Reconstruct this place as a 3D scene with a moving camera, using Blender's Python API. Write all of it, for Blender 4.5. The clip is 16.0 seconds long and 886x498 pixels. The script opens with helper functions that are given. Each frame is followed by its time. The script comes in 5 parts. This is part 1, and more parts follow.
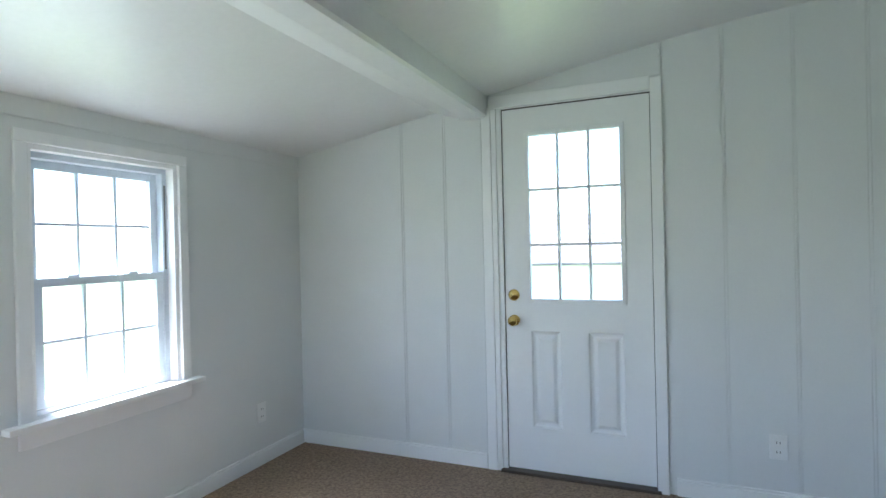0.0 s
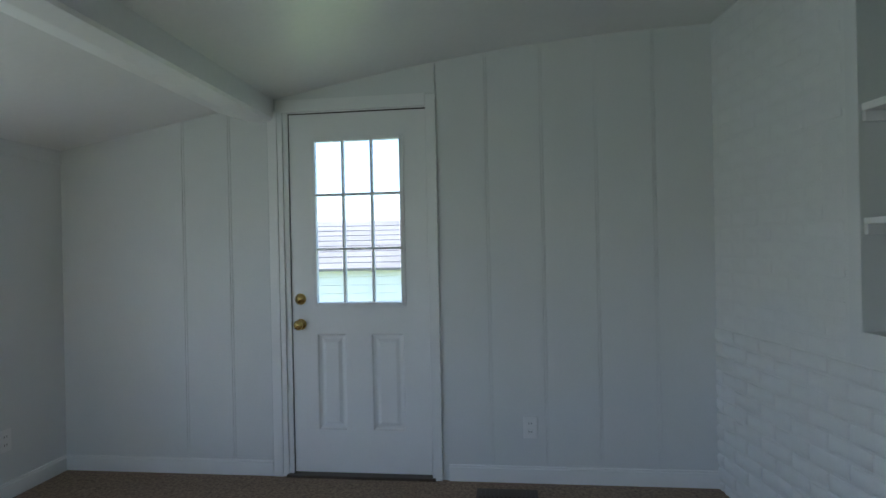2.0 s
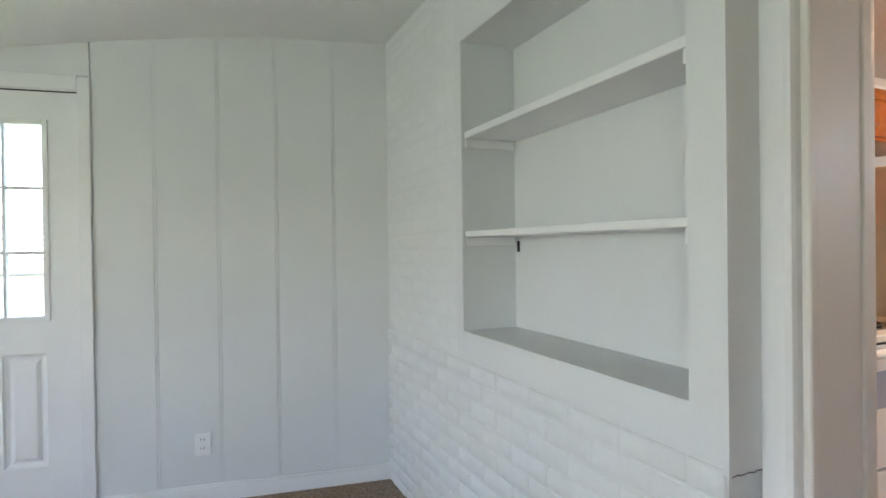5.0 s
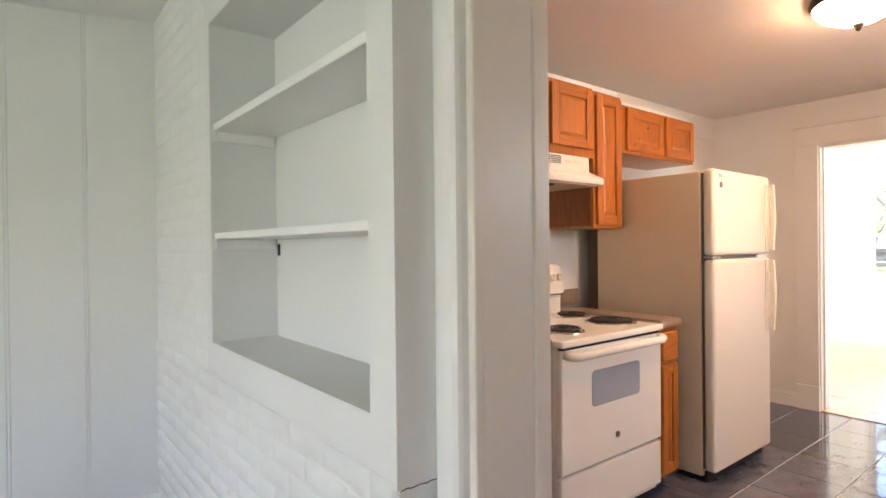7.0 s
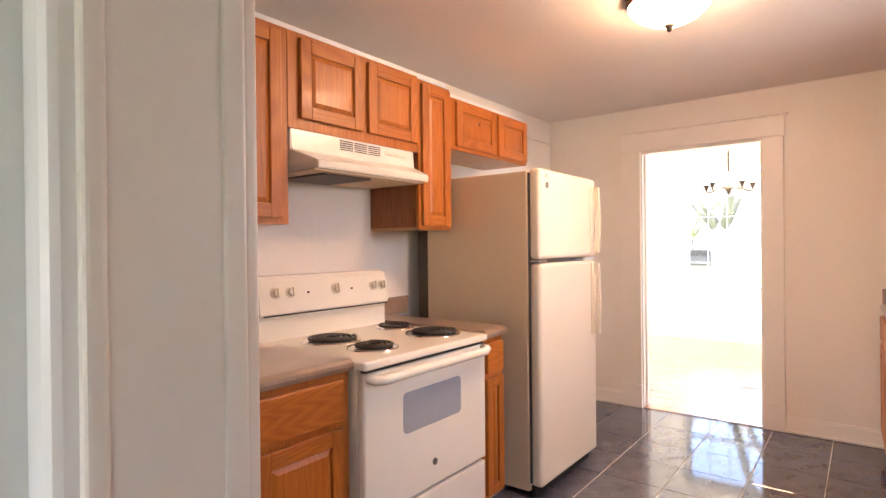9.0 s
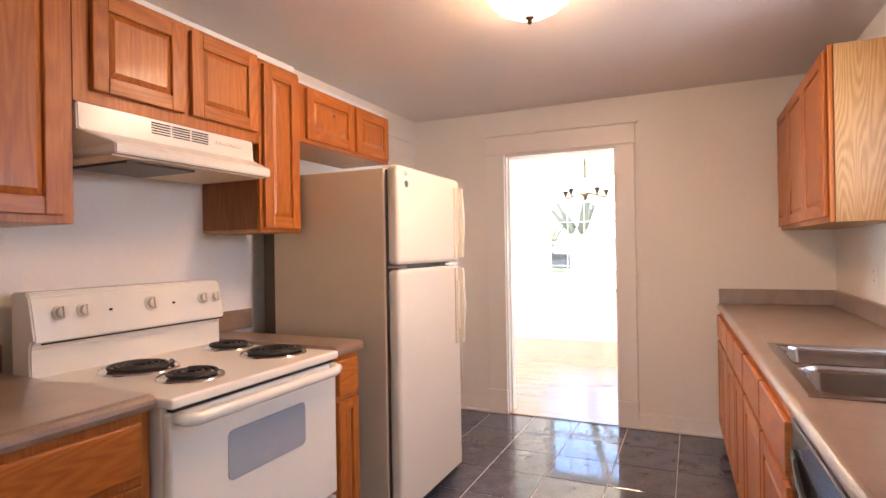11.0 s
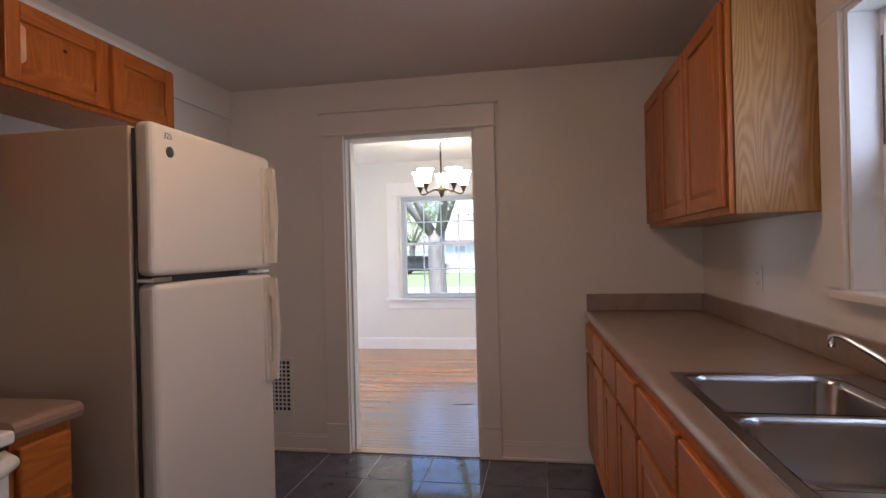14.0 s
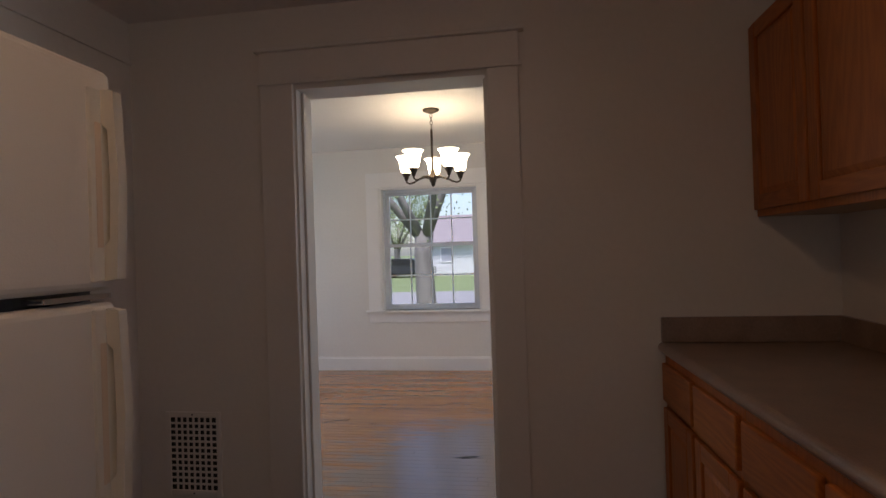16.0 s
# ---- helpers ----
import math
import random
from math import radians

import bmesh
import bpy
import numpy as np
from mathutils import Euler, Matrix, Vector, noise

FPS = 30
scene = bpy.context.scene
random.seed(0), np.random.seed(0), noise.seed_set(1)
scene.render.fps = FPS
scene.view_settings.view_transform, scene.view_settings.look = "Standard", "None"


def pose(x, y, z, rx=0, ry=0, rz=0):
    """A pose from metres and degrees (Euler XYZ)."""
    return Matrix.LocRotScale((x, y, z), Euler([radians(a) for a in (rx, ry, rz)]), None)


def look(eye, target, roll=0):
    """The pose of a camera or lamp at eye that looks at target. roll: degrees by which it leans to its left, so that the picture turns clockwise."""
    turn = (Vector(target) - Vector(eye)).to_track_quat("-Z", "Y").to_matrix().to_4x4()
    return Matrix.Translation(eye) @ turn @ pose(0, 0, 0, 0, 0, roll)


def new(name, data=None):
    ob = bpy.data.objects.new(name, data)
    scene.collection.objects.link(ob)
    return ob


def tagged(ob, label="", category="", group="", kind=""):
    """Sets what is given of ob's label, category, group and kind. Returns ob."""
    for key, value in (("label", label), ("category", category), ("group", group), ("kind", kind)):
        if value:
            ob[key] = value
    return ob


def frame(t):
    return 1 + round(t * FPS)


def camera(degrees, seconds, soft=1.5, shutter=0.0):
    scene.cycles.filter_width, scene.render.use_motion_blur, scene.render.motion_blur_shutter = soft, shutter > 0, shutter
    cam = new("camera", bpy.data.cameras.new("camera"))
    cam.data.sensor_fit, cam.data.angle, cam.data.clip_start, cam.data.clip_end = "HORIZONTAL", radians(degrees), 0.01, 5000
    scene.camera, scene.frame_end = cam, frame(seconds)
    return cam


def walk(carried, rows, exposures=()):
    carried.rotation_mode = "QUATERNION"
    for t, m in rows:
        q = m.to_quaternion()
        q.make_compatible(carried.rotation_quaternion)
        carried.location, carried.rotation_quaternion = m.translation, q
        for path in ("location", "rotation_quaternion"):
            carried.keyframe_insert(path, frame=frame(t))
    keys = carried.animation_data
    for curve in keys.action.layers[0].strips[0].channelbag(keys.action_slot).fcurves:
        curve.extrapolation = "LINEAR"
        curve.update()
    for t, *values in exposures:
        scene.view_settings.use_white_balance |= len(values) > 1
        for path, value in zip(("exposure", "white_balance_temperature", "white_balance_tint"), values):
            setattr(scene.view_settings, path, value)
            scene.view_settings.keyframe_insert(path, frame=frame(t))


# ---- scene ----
cam = camera(78.0, 16.0)
PATH = [
    (0, (0.252, 0.719, 1.293), (-0.259, 2.652, 1.286), -1.3),
    (0.5, (0.276, 0.716, 1.303), (-0.058, 2.687, 1.289), -1.2),
    (1, (0.367, 0.709, 1.305), (0.185, 2.701, 1.29), -1.1),
    (1.5, (0.487, 0.703, 1.298), (0.419, 2.702, 1.287), -1.1),
    (2, (0.567, 0.684, 1.283), (0.623, 2.683, 1.282), -1.2),
    (2.5, (0.659, 0.667, 1.297), (0.831, 2.659, 1.289), -1.2),
    (3, (0.727, 0.65, 1.298), (1.034, 2.626, 1.29), -1.1),
    (5.5, (1.19, 0.543, 1.305), (2.106, 2.321, 1.294), -0.7),
    (6, (1.273, 0.498, 1.298), (2.292, 2.219, 1.291), -0.7),
    (6.5, (1.357, 0.471, 1.297), (2.49, 2.119, 1.288), -0.6),
    (7, (1.464, 0.473, 1.303), (2.709, 2.038, 1.293), -0.6),
    (7.5, (1.581, 0.499, 1.312), (2.931, 1.974, 1.301), -0.6),
    (8, (1.688, 0.536, 1.313), (3.131, 1.921, 1.306), -0.7),
    (8.5, (1.781, 0.551, 1.311), (3.3, 1.853, 1.307), -0.6),
    (9, (1.911, 0.547, 1.308), (3.494, 1.769, 1.299), -0.6),
    (11.5, (2.222, 0.646, 1.3), (4.098, 1.34, 1.307), -0.9),
    (12, (2.246, 0.671, 1.292), (4.17, 1.215, 1.299), -0.8),
    (12.5, (2.314, 0.682, 1.295), (4.266, 1.114, 1.302), -0.9),
    (13, (2.497, 0.677, 1.291), (4.46, 1.057, 1.299), -1.0),
    (13.5, (2.713, 0.667, 1.293), (4.68, 1.031, 1.301), -1.1),
    (14, (2.97, 0.723, 1.296), (4.939, 1.076, 1.3), -1.4),
    (14.5, (3.236, 0.791, 1.303), (5.208, 1.123, 1.308), -1.4),
    (15, (3.534, 0.817, 1.287), (5.509, 1.133, 1.295), -1.5),
    (15.5, (3.8, 0.867, 1.297), (5.776, 1.179, 1.305), -1.8),
    (16, (4.076, 0.982, 1.296), (6.053, 1.281, 1.308), -1.8),
]
EXPOSURES = [
    (0.0, 3.2, 5600, 10), (0.5, 2.95, 5600, 10), (1.5, 2.3, 5600, 10), (2.0, 2.12, 5600, 10), (2.5, 2.36, 5650, 10), (3.0, 2.66, 5800, 10), (5.5, 3.65, 6400, 16), (7.0, 3.84, 6700, 18),
    (9.0, 3.95, 6700, 23), (11.5, 3.5, 6100, 22), (12.5, 2.85, 5800, 21), (13.5, 2.32, 5700, 21), (14.5, 1.68, 5850, 22), (15.0, 1.36, 5950, 22), (16.0, 0.66, 6100, 22),
]
walk(cam, [(t, look(eye, target, roll)) for t, eye, target, roll in PATH], EXPOSURES)

# ---- world, sun, exposure ----
FAM = pose(2.065, 3.44, 0, 0, 0, -8.3)      # frame of the skewed family room: u along its north wall, v outward
IDN = Matrix.Identity(4)
world = bpy.data.worlds.new("sky")
scene.world = world
world.use_nodes = True
wn = world.node_tree.nodes
sky = wn.new("ShaderNodeTexSky")
sky.sky_type, sky.sun_disc = 'NISHITA', False
sky.sun_elevation, sky.sun_rotation = radians(61.6), radians(262.4)
sky.air_density, sky.dust_density, sky.ozone_density = 1.0, 1.5, 1.5
wn["Background"].inputs["Strength"].default_value = 0.15
world.node_tree.links.new(sky.outputs[0], wn["Background"].inputs["Color"])
sun = bpy.data.lights.new("sun", "SUN")
sun.energy, sun.angle, sun.color = 4.0, radians(15), (1.0, 0.96, 0.9)
new("sun", sun).matrix_world = look((-15, -2, 28), (0, 0, 0))


def daylight(name, base, x, z, w, h, watts, colour=(0.90, 0.97, 1.0), deep=0.11):
    """An area lamp in a wall opening, a seen window or an added hole (base frame: along x, outward y), for the sky's
    light.
    """
    la = bpy.data.lights.new(name, "AREA")
    la.shape, la.size, la.size_y, la.energy, la.color = 'RECTANGLE', w, h, watts, colour
    new(name, la).matrix_world = base @ Matrix.Translation((x, deep, z)) @ pose(0, 0, 0, -90, 0, 0)


WWALL = FAM @ Matrix.Translation((-3.69, 0, 0)) @ pose(0, 0, 0, 0, 0, 90)
FSOUTH = FAM @ Matrix.Translation((0, -5.2, 0)) @ pose(0, 0, 0, 0, 0, 180)
DNORTH = Matrix.Translation((0, 4.6, 0))
DSOUTH = Matrix.Translation((0, -1.2, 0)) @ pose(0, 0, 0, 0, 0, 180)
# fill lamp in an assumed second west opening, out of view
daylight("west_fill", WWALL, -2.55, 1.34, 0.64, 0.74, 1.8)
daylight("sink_daylight", Matrix.Translation((0, -0.2, 0)) @ pose(0, 0, 0, 0, 0, 180), -4.27, 1.76, 0.98, 0.38, 1.1, (0.82, 0.91, 1.0), deep=0.19)
# fill lamp in an invented south opening, never in view
daylight("south_fill", FSOUTH, 2.2, 1.3, 0.9, 0.8, 0.2)
# two added lamps in unseen side openings brighten the dining room
daylight("dining_fill", DNORTH, 8.4, 1.3, 1.1, 1.2, 7.6, (0.82, 0.95, 1.0))
daylight("dining_fill", DSOUTH, -8.4, 1.3, 1.1, 1.2, 7.6, (0.82, 0.95, 1.0))


# ---- materials ----
def mat(name, colour, rough=0.5, metal=0.0, vary=0.06, scale=6.0, fine=60.0, bump=0.1, stretch=(1, 1, 1), second=None, coat=0.0, emit=None, strength=0.0, island=0.0):
    m = bpy.data.materials.new(name)
    m.use_nodes = True
    nt = m.node_tree
    n, l = nt.nodes, nt.links
    b = n["Principled BSDF"]
    b.inputs["Roughness"].default_value, b.inputs["Metallic"].default_value = rough, metal
    b.inputs["Coat Weight"].default_value = coat
    tc, mp = n.new("ShaderNodeTexCoord"), n.new("ShaderNodeMapping")
    mp.inputs["Scale"].default_value = stretch
    l.new(tc.outputs["Object"], mp.inputs["Vector"])
    big, small = n.new("ShaderNodeTexNoise"), n.new("ShaderNodeTexNoise")
    big.inputs["Scale"].default_value, small.inputs["Scale"].default_value = scale, fine
    big.inputs["Detail"].default_value, small.inputs["Detail"].default_value = 4, 3
    for t in (big, small):
        l.new(mp.outputs[0], t.inputs["Vector"])
    mix = n.new("ShaderNodeMix")
    mix.data_type = 'RGBA'
    other = second or tuple(c * (1 - 3 * vary) for c in colour)
    mix.inputs["A"].default_value, mix.inputs["B"].default_value = (*colour, 1), (*other, 1)
    mean = n.new("ShaderNodeMath")
    mean.operation = 'MULTIPLY_ADD'
    mean.inputs[1].default_value = 0.6
    half = n.new("ShaderNodeMath")
    half.operation = 'MULTIPLY'
    half.inputs[1].default_value = 0.4
    l.new(small.outputs["Fac"], half.inputs[0])
    l.new(big.outputs["Fac"], mean.inputs[0])
    l.new(half.outputs[0], mean.inputs[2])
    ramp = n.new("ShaderNodeMapRange")
    ramp.inputs["From Min"].default_value, ramp.inputs["From Max"].default_value = 0.32, 0.68
    l.new(mean.outputs[0], ramp.inputs["Value"])
    l.new(ramp.outputs[0], mix.inputs["Factor"])
    out = mix.outputs["Result"]
    if island:
        info, hsv, rng = n.new("ShaderNodeObjectInfo"), n.new("ShaderNodeHueSaturation"), n.new("ShaderNodeMapRange")
        rng.inputs["To Min"].default_value, rng.inputs["To Max"].default_value = 1 - island, 1 + island
        l.new(info.outputs["Random"], rng.inputs["Value"])
        l.new(rng.outputs[0], hsv.inputs["Value"])
        l.new(out, hsv.inputs["Color"])
        out = hsv.outputs[0]
    l.new(out, b.inputs["Base Color"])
    if bump:
        bp = n.new("ShaderNodeBump")
        bp.inputs["Strength"].default_value, bp.inputs["Distance"].default_value = bump, 0.004
        l.new(small.outputs["Fac"], bp.inputs["Height"])
        l.new(bp.outputs[0], b.inputs["Normal"])
    if emit:
        b.inputs["Emission Color"].default_value, b.inputs["Emission Strength"].default_value = (*emit, 1), strength
    return m


def wood(name, light, dark, axis, rough=0.44, ring=9.0, island=0.0, coat=0.06, figure=6.5, depth=0.17, lines=150.0):
    """Oak with grain along one axis: cathedral figure from distorted bands, fine pores on top."""
    st = {"x": (0.09, 1, 1), "y": (1, 0.09, 1), "z": (1, 1, 0.09)}[axis]
    m = mat(name, light, rough, scale=ring, fine=170, bump=0.06, stretch=st, second=dark, coat=coat, island=island)
    nt = m.node_tree
    n, l = nt.nodes, nt.links
    mp = next(k for k in n if k.bl_idname == "ShaderNodeMapping")
    mean = next(k for k in n if k.bl_idname == "ShaderNodeMath" and k.operation == 'MULTIPLY_ADD')
    fig, turns, sine, lift = n.new("ShaderNodeTexNoise"), n.new("ShaderNodeMath"), n.new("ShaderNodeMath"), n.new("ShaderNodeMath")
    fig.inputs["Scale"].default_value, fig.inputs["Detail"].default_value, fig.inputs["Roughness"].default_value = figure, 1.5, 0.45
    turns.operation, turns.inputs[1].default_value = 'MULTIPLY', lines
    sine.operation = 'SINE'
    lift.operation, lift.inputs[1].default_value, lift.inputs[2].default_value = 'MULTIPLY_ADD', 0.5, 0.085 / depth
    l.new(mp.outputs[0], fig.inputs["Vector"])
    l.new(fig.outputs["Fac"], turns.inputs[0])
    l.new(turns.outputs[0], sine.inputs[0])
    l.new(sine.outputs[0], lift.inputs[0])
    if island:
        info, off, comb = n.new("ShaderNodeObjectInfo"), n.new("ShaderNodeMath"), n.new("ShaderNodeVectorMath")
        off.operation, off.inputs[1].default_value = 'MULTIPLY', 30.0
        l.new(info.outputs["Random"], off.inputs[0])
        comb.operation = 'ADD'
        tc = next(k for k in n if k.bl_idname == "ShaderNodeTexCoord")
        l.new(tc.outputs["Object"], comb.inputs[0])
        l.new(off.outputs[0], comb.inputs[1])
        l.new(comb.outputs[0], mp.inputs["Vector"])
    half = next(k for k in n if k.bl_idname == "ShaderNodeMath" and k.operation == 'MULTIPLY' and k.inputs[1].default_value < 1)
    add = n.new("ShaderNodeMath")
    add.operation, add.inputs[1].default_value = 'MULTIPLY_ADD', depth
    l.new(lift.outputs[0], add.inputs[0])
    l.new(half.outputs[0], add.inputs[2])
    mean.inputs[1].default_value = 0.45
    l.new(add.outputs[0], mean.inputs[2])
    return m


WALL = mat("white wall paint", (0.76, 0.77, 0.765), 0.55, vary=0.015, scale=2.5, fine=90, bump=0.06)
KWALL = mat("cream wall paint", (0.80, 0.745, 0.675), 0.45, vary=0.02, scale=2.0, fine=38, bump=0.35)
KTRIM = mat("cream gloss trim paint", (0.80, 0.75, 0.69), 0.36, vary=0.015, scale=4, fine=50, bump=0.04)
DPAINT = mat("off-white dining paint", (0.80, 0.785, 0.75), 0.5, vary=0.02, scale=2.0, fine=40, bump=0.2)
CEILK = mat("warm dull ceiling paint", (0.78, 0.71, 0.66), 0.5, vary=0.02, scale=2.0, fine=40, bump=0.08)
CEIL = mat("white ceiling paint", (0.82, 0.82, 0.81), 0.33, vary=0.02, scale=2.5, fine=40, bump=0.08)
TRIM = mat("white gloss trim", (0.86, 0.86, 0.855), 0.38, vary=0.012, scale=5, fine=60, bump=0.03)
BRICKM = mat("white painted brick", (0.80, 0.81, 0.80), 0.45, vary=0.02, scale=18, fine=110, bump=0.5, island=0.01)
MORTAR = mat("white painted mortar", (0.79, 0.80, 0.79), 0.55, vary=0.02, scale=20, fine=140, bump=0.8)
CARPET = mat("brown carpet", (0.38, 0.275, 0.19), 0.95, scale=60, fine=150, bump=1.0, second=(0.15, 0.10, 0.066))
TILE = mat("slate blue floor tile", (0.12, 0.12, 0.155), 0.05, scale=9, fine=60, bump=0.015, second=(0.05, 0.05, 0.075), island=0.15)
GROUT = mat("pale tile grout", (0.50, 0.48, 0.48), 0.8, vary=0.08, scale=20, bump=0.3)
OAKZ = wood("honey oak upright grain", (0.50, 0.157, 0.02), (0.345, 0.093, 0.0105), "z", island=0.06)
OAKX = wood("honey oak level grain", (0.51, 0.162, 0.021), (0.335, 0.09, 0.0105), "x", island=0.06)
OAKP = wood("pale oak side veneer", (0.54, 0.30, 0.112), (0.37, 0.185, 0.06), "z", rough=0.4, ring=5, figure=7.0, depth=0.26, lines=230.0)
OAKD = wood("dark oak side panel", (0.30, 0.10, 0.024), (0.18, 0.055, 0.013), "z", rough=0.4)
PLANK = wood("worn oak floor strip", (0.50, 0.205, 0.048), (0.31, 0.115, 0.026), "y", rough=0.24, ring=7, island=0.14)
pn, pl = PLANK.node_tree.nodes, PLANK.node_tree.links
# grey patch: real wear, lightened to carry the window's sheen in its colour
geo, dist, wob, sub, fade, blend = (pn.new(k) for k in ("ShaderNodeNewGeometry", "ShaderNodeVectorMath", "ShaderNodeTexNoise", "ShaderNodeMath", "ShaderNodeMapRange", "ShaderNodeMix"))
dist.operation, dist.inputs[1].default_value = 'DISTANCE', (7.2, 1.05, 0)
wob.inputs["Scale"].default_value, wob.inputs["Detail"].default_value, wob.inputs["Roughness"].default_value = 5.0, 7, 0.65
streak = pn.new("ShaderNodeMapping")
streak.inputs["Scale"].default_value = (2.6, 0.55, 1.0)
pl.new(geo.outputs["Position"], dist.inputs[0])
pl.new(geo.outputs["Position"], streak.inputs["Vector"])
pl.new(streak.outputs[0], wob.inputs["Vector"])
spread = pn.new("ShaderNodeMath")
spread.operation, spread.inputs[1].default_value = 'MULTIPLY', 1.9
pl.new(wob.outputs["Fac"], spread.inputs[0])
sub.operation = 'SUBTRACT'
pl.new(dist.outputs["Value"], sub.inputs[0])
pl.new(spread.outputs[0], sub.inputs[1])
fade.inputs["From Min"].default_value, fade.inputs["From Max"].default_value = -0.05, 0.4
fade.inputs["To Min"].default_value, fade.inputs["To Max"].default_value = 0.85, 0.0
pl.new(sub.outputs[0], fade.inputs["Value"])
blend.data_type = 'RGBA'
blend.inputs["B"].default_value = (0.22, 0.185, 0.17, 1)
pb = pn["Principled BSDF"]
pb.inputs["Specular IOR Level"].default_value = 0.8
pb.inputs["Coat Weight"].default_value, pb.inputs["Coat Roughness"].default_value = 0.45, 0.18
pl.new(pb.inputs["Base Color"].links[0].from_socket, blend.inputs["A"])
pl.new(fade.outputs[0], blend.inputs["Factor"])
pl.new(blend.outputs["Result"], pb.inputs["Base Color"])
SUBFL = mat("dark floor joint", (0.10, 0.055, 0.025), 0.7)
LAMIN = mat("brown stone laminate", (0.345, 0.225, 0.15), 0.34, scale=11, fine=130, bump=0.03, second=(0.19, 0.118, 0.076), coat=0.85)
for m, level in ((LAMIN, 0.7), (CEIL, 0.75), (TILE, 0.8)):
    m.node_tree.nodes["Principled BSDF"].inputs["Specular IOR Level"].default_value = level
LAMIN.node_tree.nodes["Principled BSDF"].inputs["Coat Roughness"].default_value = 0.28
ENAMEL = mat("white appliance enamel", (0.81, 0.765, 0.67), 0.22, vary=0.01, scale=3, fine=30, bump=0.015)
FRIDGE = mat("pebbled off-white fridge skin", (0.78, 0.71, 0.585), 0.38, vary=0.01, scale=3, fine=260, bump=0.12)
# darker beige than the doors; also on the hood underside and handle recesses
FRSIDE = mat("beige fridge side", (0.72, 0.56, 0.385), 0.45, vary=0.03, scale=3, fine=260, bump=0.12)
ALMOND = mat("almond plastic", (0.74, 0.68, 0.55), 0.35, vary=0.02, bump=0.02)
OVENGL = mat("grey oven glass", (0.36, 0.38, 0.42), 0.12, vary=0.02, bump=0)
COIL = mat("black burner coil", (0.025, 0.022, 0.02), 0.5, vary=0.1, bump=0.1)
CHROME = mat("chrome", (0.75, 0.75, 0.76), 0.12, 1.0, vary=0.02, bump=0.01)
STEEL = mat("brushed steel", (0.50, 0.50, 0.515), 0.2, 1.0, vary=0.05, fine=200, bump=0.04, stretch=(0.2, 1, 1))
BRASS = mat("polished brass", (0.75, 0.55, 0.20), 0.2, 1.0, vary=0.05, bump=0.02)
BRONZE = mat("dark bronze metal", (0.08, 0.065, 0.05), 0.38, 0.9, vary=0.1, bump=0.05)
BLACK = mat("black glossy plastic", (0.015, 0.015, 0.017), 0.16, vary=0.1, bump=0.01)
DARK = mat("dark gap", (0.03, 0.028, 0.026), 0.8)
VINYL = mat("blue grey window vinyl", (0.67, 0.725, 0.80), 0.35, vary=0.02, bump=0.02)
VENTM = mat("brown metal register", (0.10, 0.075, 0.055), 0.45, 0.5)
GREYM = mat("grey badge", (0.16, 0.16, 0.16), 0.3, 0.6)
BOWL = mat("glowing frosted bowl", (0.9, 0.88, 0.82), 0.3, bump=0, emit=(1.0, 0.64, 0.36), strength=7.6)
SHADE = mat("glowing frosted shade", (0.9, 0.88, 0.84), 0.3, bump=0, emit=(1.0, 0.78, 0.46), strength=6.5)
GRASS = mat("lawn grass", (0.185, 0.235, 0.105), 0.9, scale=0.6, fine=30, bump=0.8, second=(0.13, 0.175, 0.065))
ROADM = mat("grey asphalt road", (0.27, 0.27, 0.275), 0.9, scale=1.5, fine=60, bump=0.4)
BARK = mat("grey bark", (0.25, 0.235, 0.215), 0.9, scale=6, fine=40, bump=1.0, stretch=(1, 1, 0.3), second=(0.13, 0.12, 0.11))
# leaf colour lightened, so the bright haze outdoors is in the colour
LEAF = mat("spring leaves", (0.24, 0.30, 0.12), 0.7, scale=3, fine=20, second=(0.14, 0.20, 0.07))
SIDING = mat("pale siding", (0.62, 0.64, 0.64), 0.6, scale=2, fine=30)
ROOFM = mat("faded brown shingle roof", (0.27, 0.24, 0.25), 0.9, scale=4, fine=40, bump=0.5, second=(0.20, 0.18, 0.19))
CARM = mat("dark car paint", (0.02, 0.022, 0.028), 0.2, coat=0.6)
TYRE = mat("tyre rubber", (0.02, 0.02, 0.02), 0.8)
HUB = mat("white wheel rim", (0.7, 0.7, 0.7), 0.4)
FENCEM = mat("weathered grey roof", (0.20, 0.19, 0.18), 0.85, scale=3, fine=30, stretch=(0.3, 1, 1), second=(0.12, 0.112, 0.108))
SIDEB = mat("blue grey siding", (0.36, 0.43, 0.47), 0.6, scale=2, fine=30)
SHEDW = mat("white outbuilding paint", (0.90, 0.86, 0.80), 0.6, scale=2, fine=30)

GLASS = bpy.data.materials.new("clear glass")
GLASS.use_nodes = True
gb = GLASS.node_tree.nodes["Principled BSDF"]
gb.inputs["Transmission Weight"].default_value, gb.inputs["Roughness"].default_value, gb.inputs["IOR"].default_value = 1.0, 0.0, 1.12

# half-transparent grey sheet, added to darken an overbright view outdoors
SCREEN = bpy.data.materials.new("grey dimming screen")
SCREEN.use_nodes = True
sb = SCREEN.node_tree.nodes["Principled BSDF"]
sb.inputs["Base Color"].default_value, sb.inputs["Alpha"].default_value, sb.inputs["Roughness"].default_value = (0.06, 0.07, 0.075, 1), 0.62, 0.8

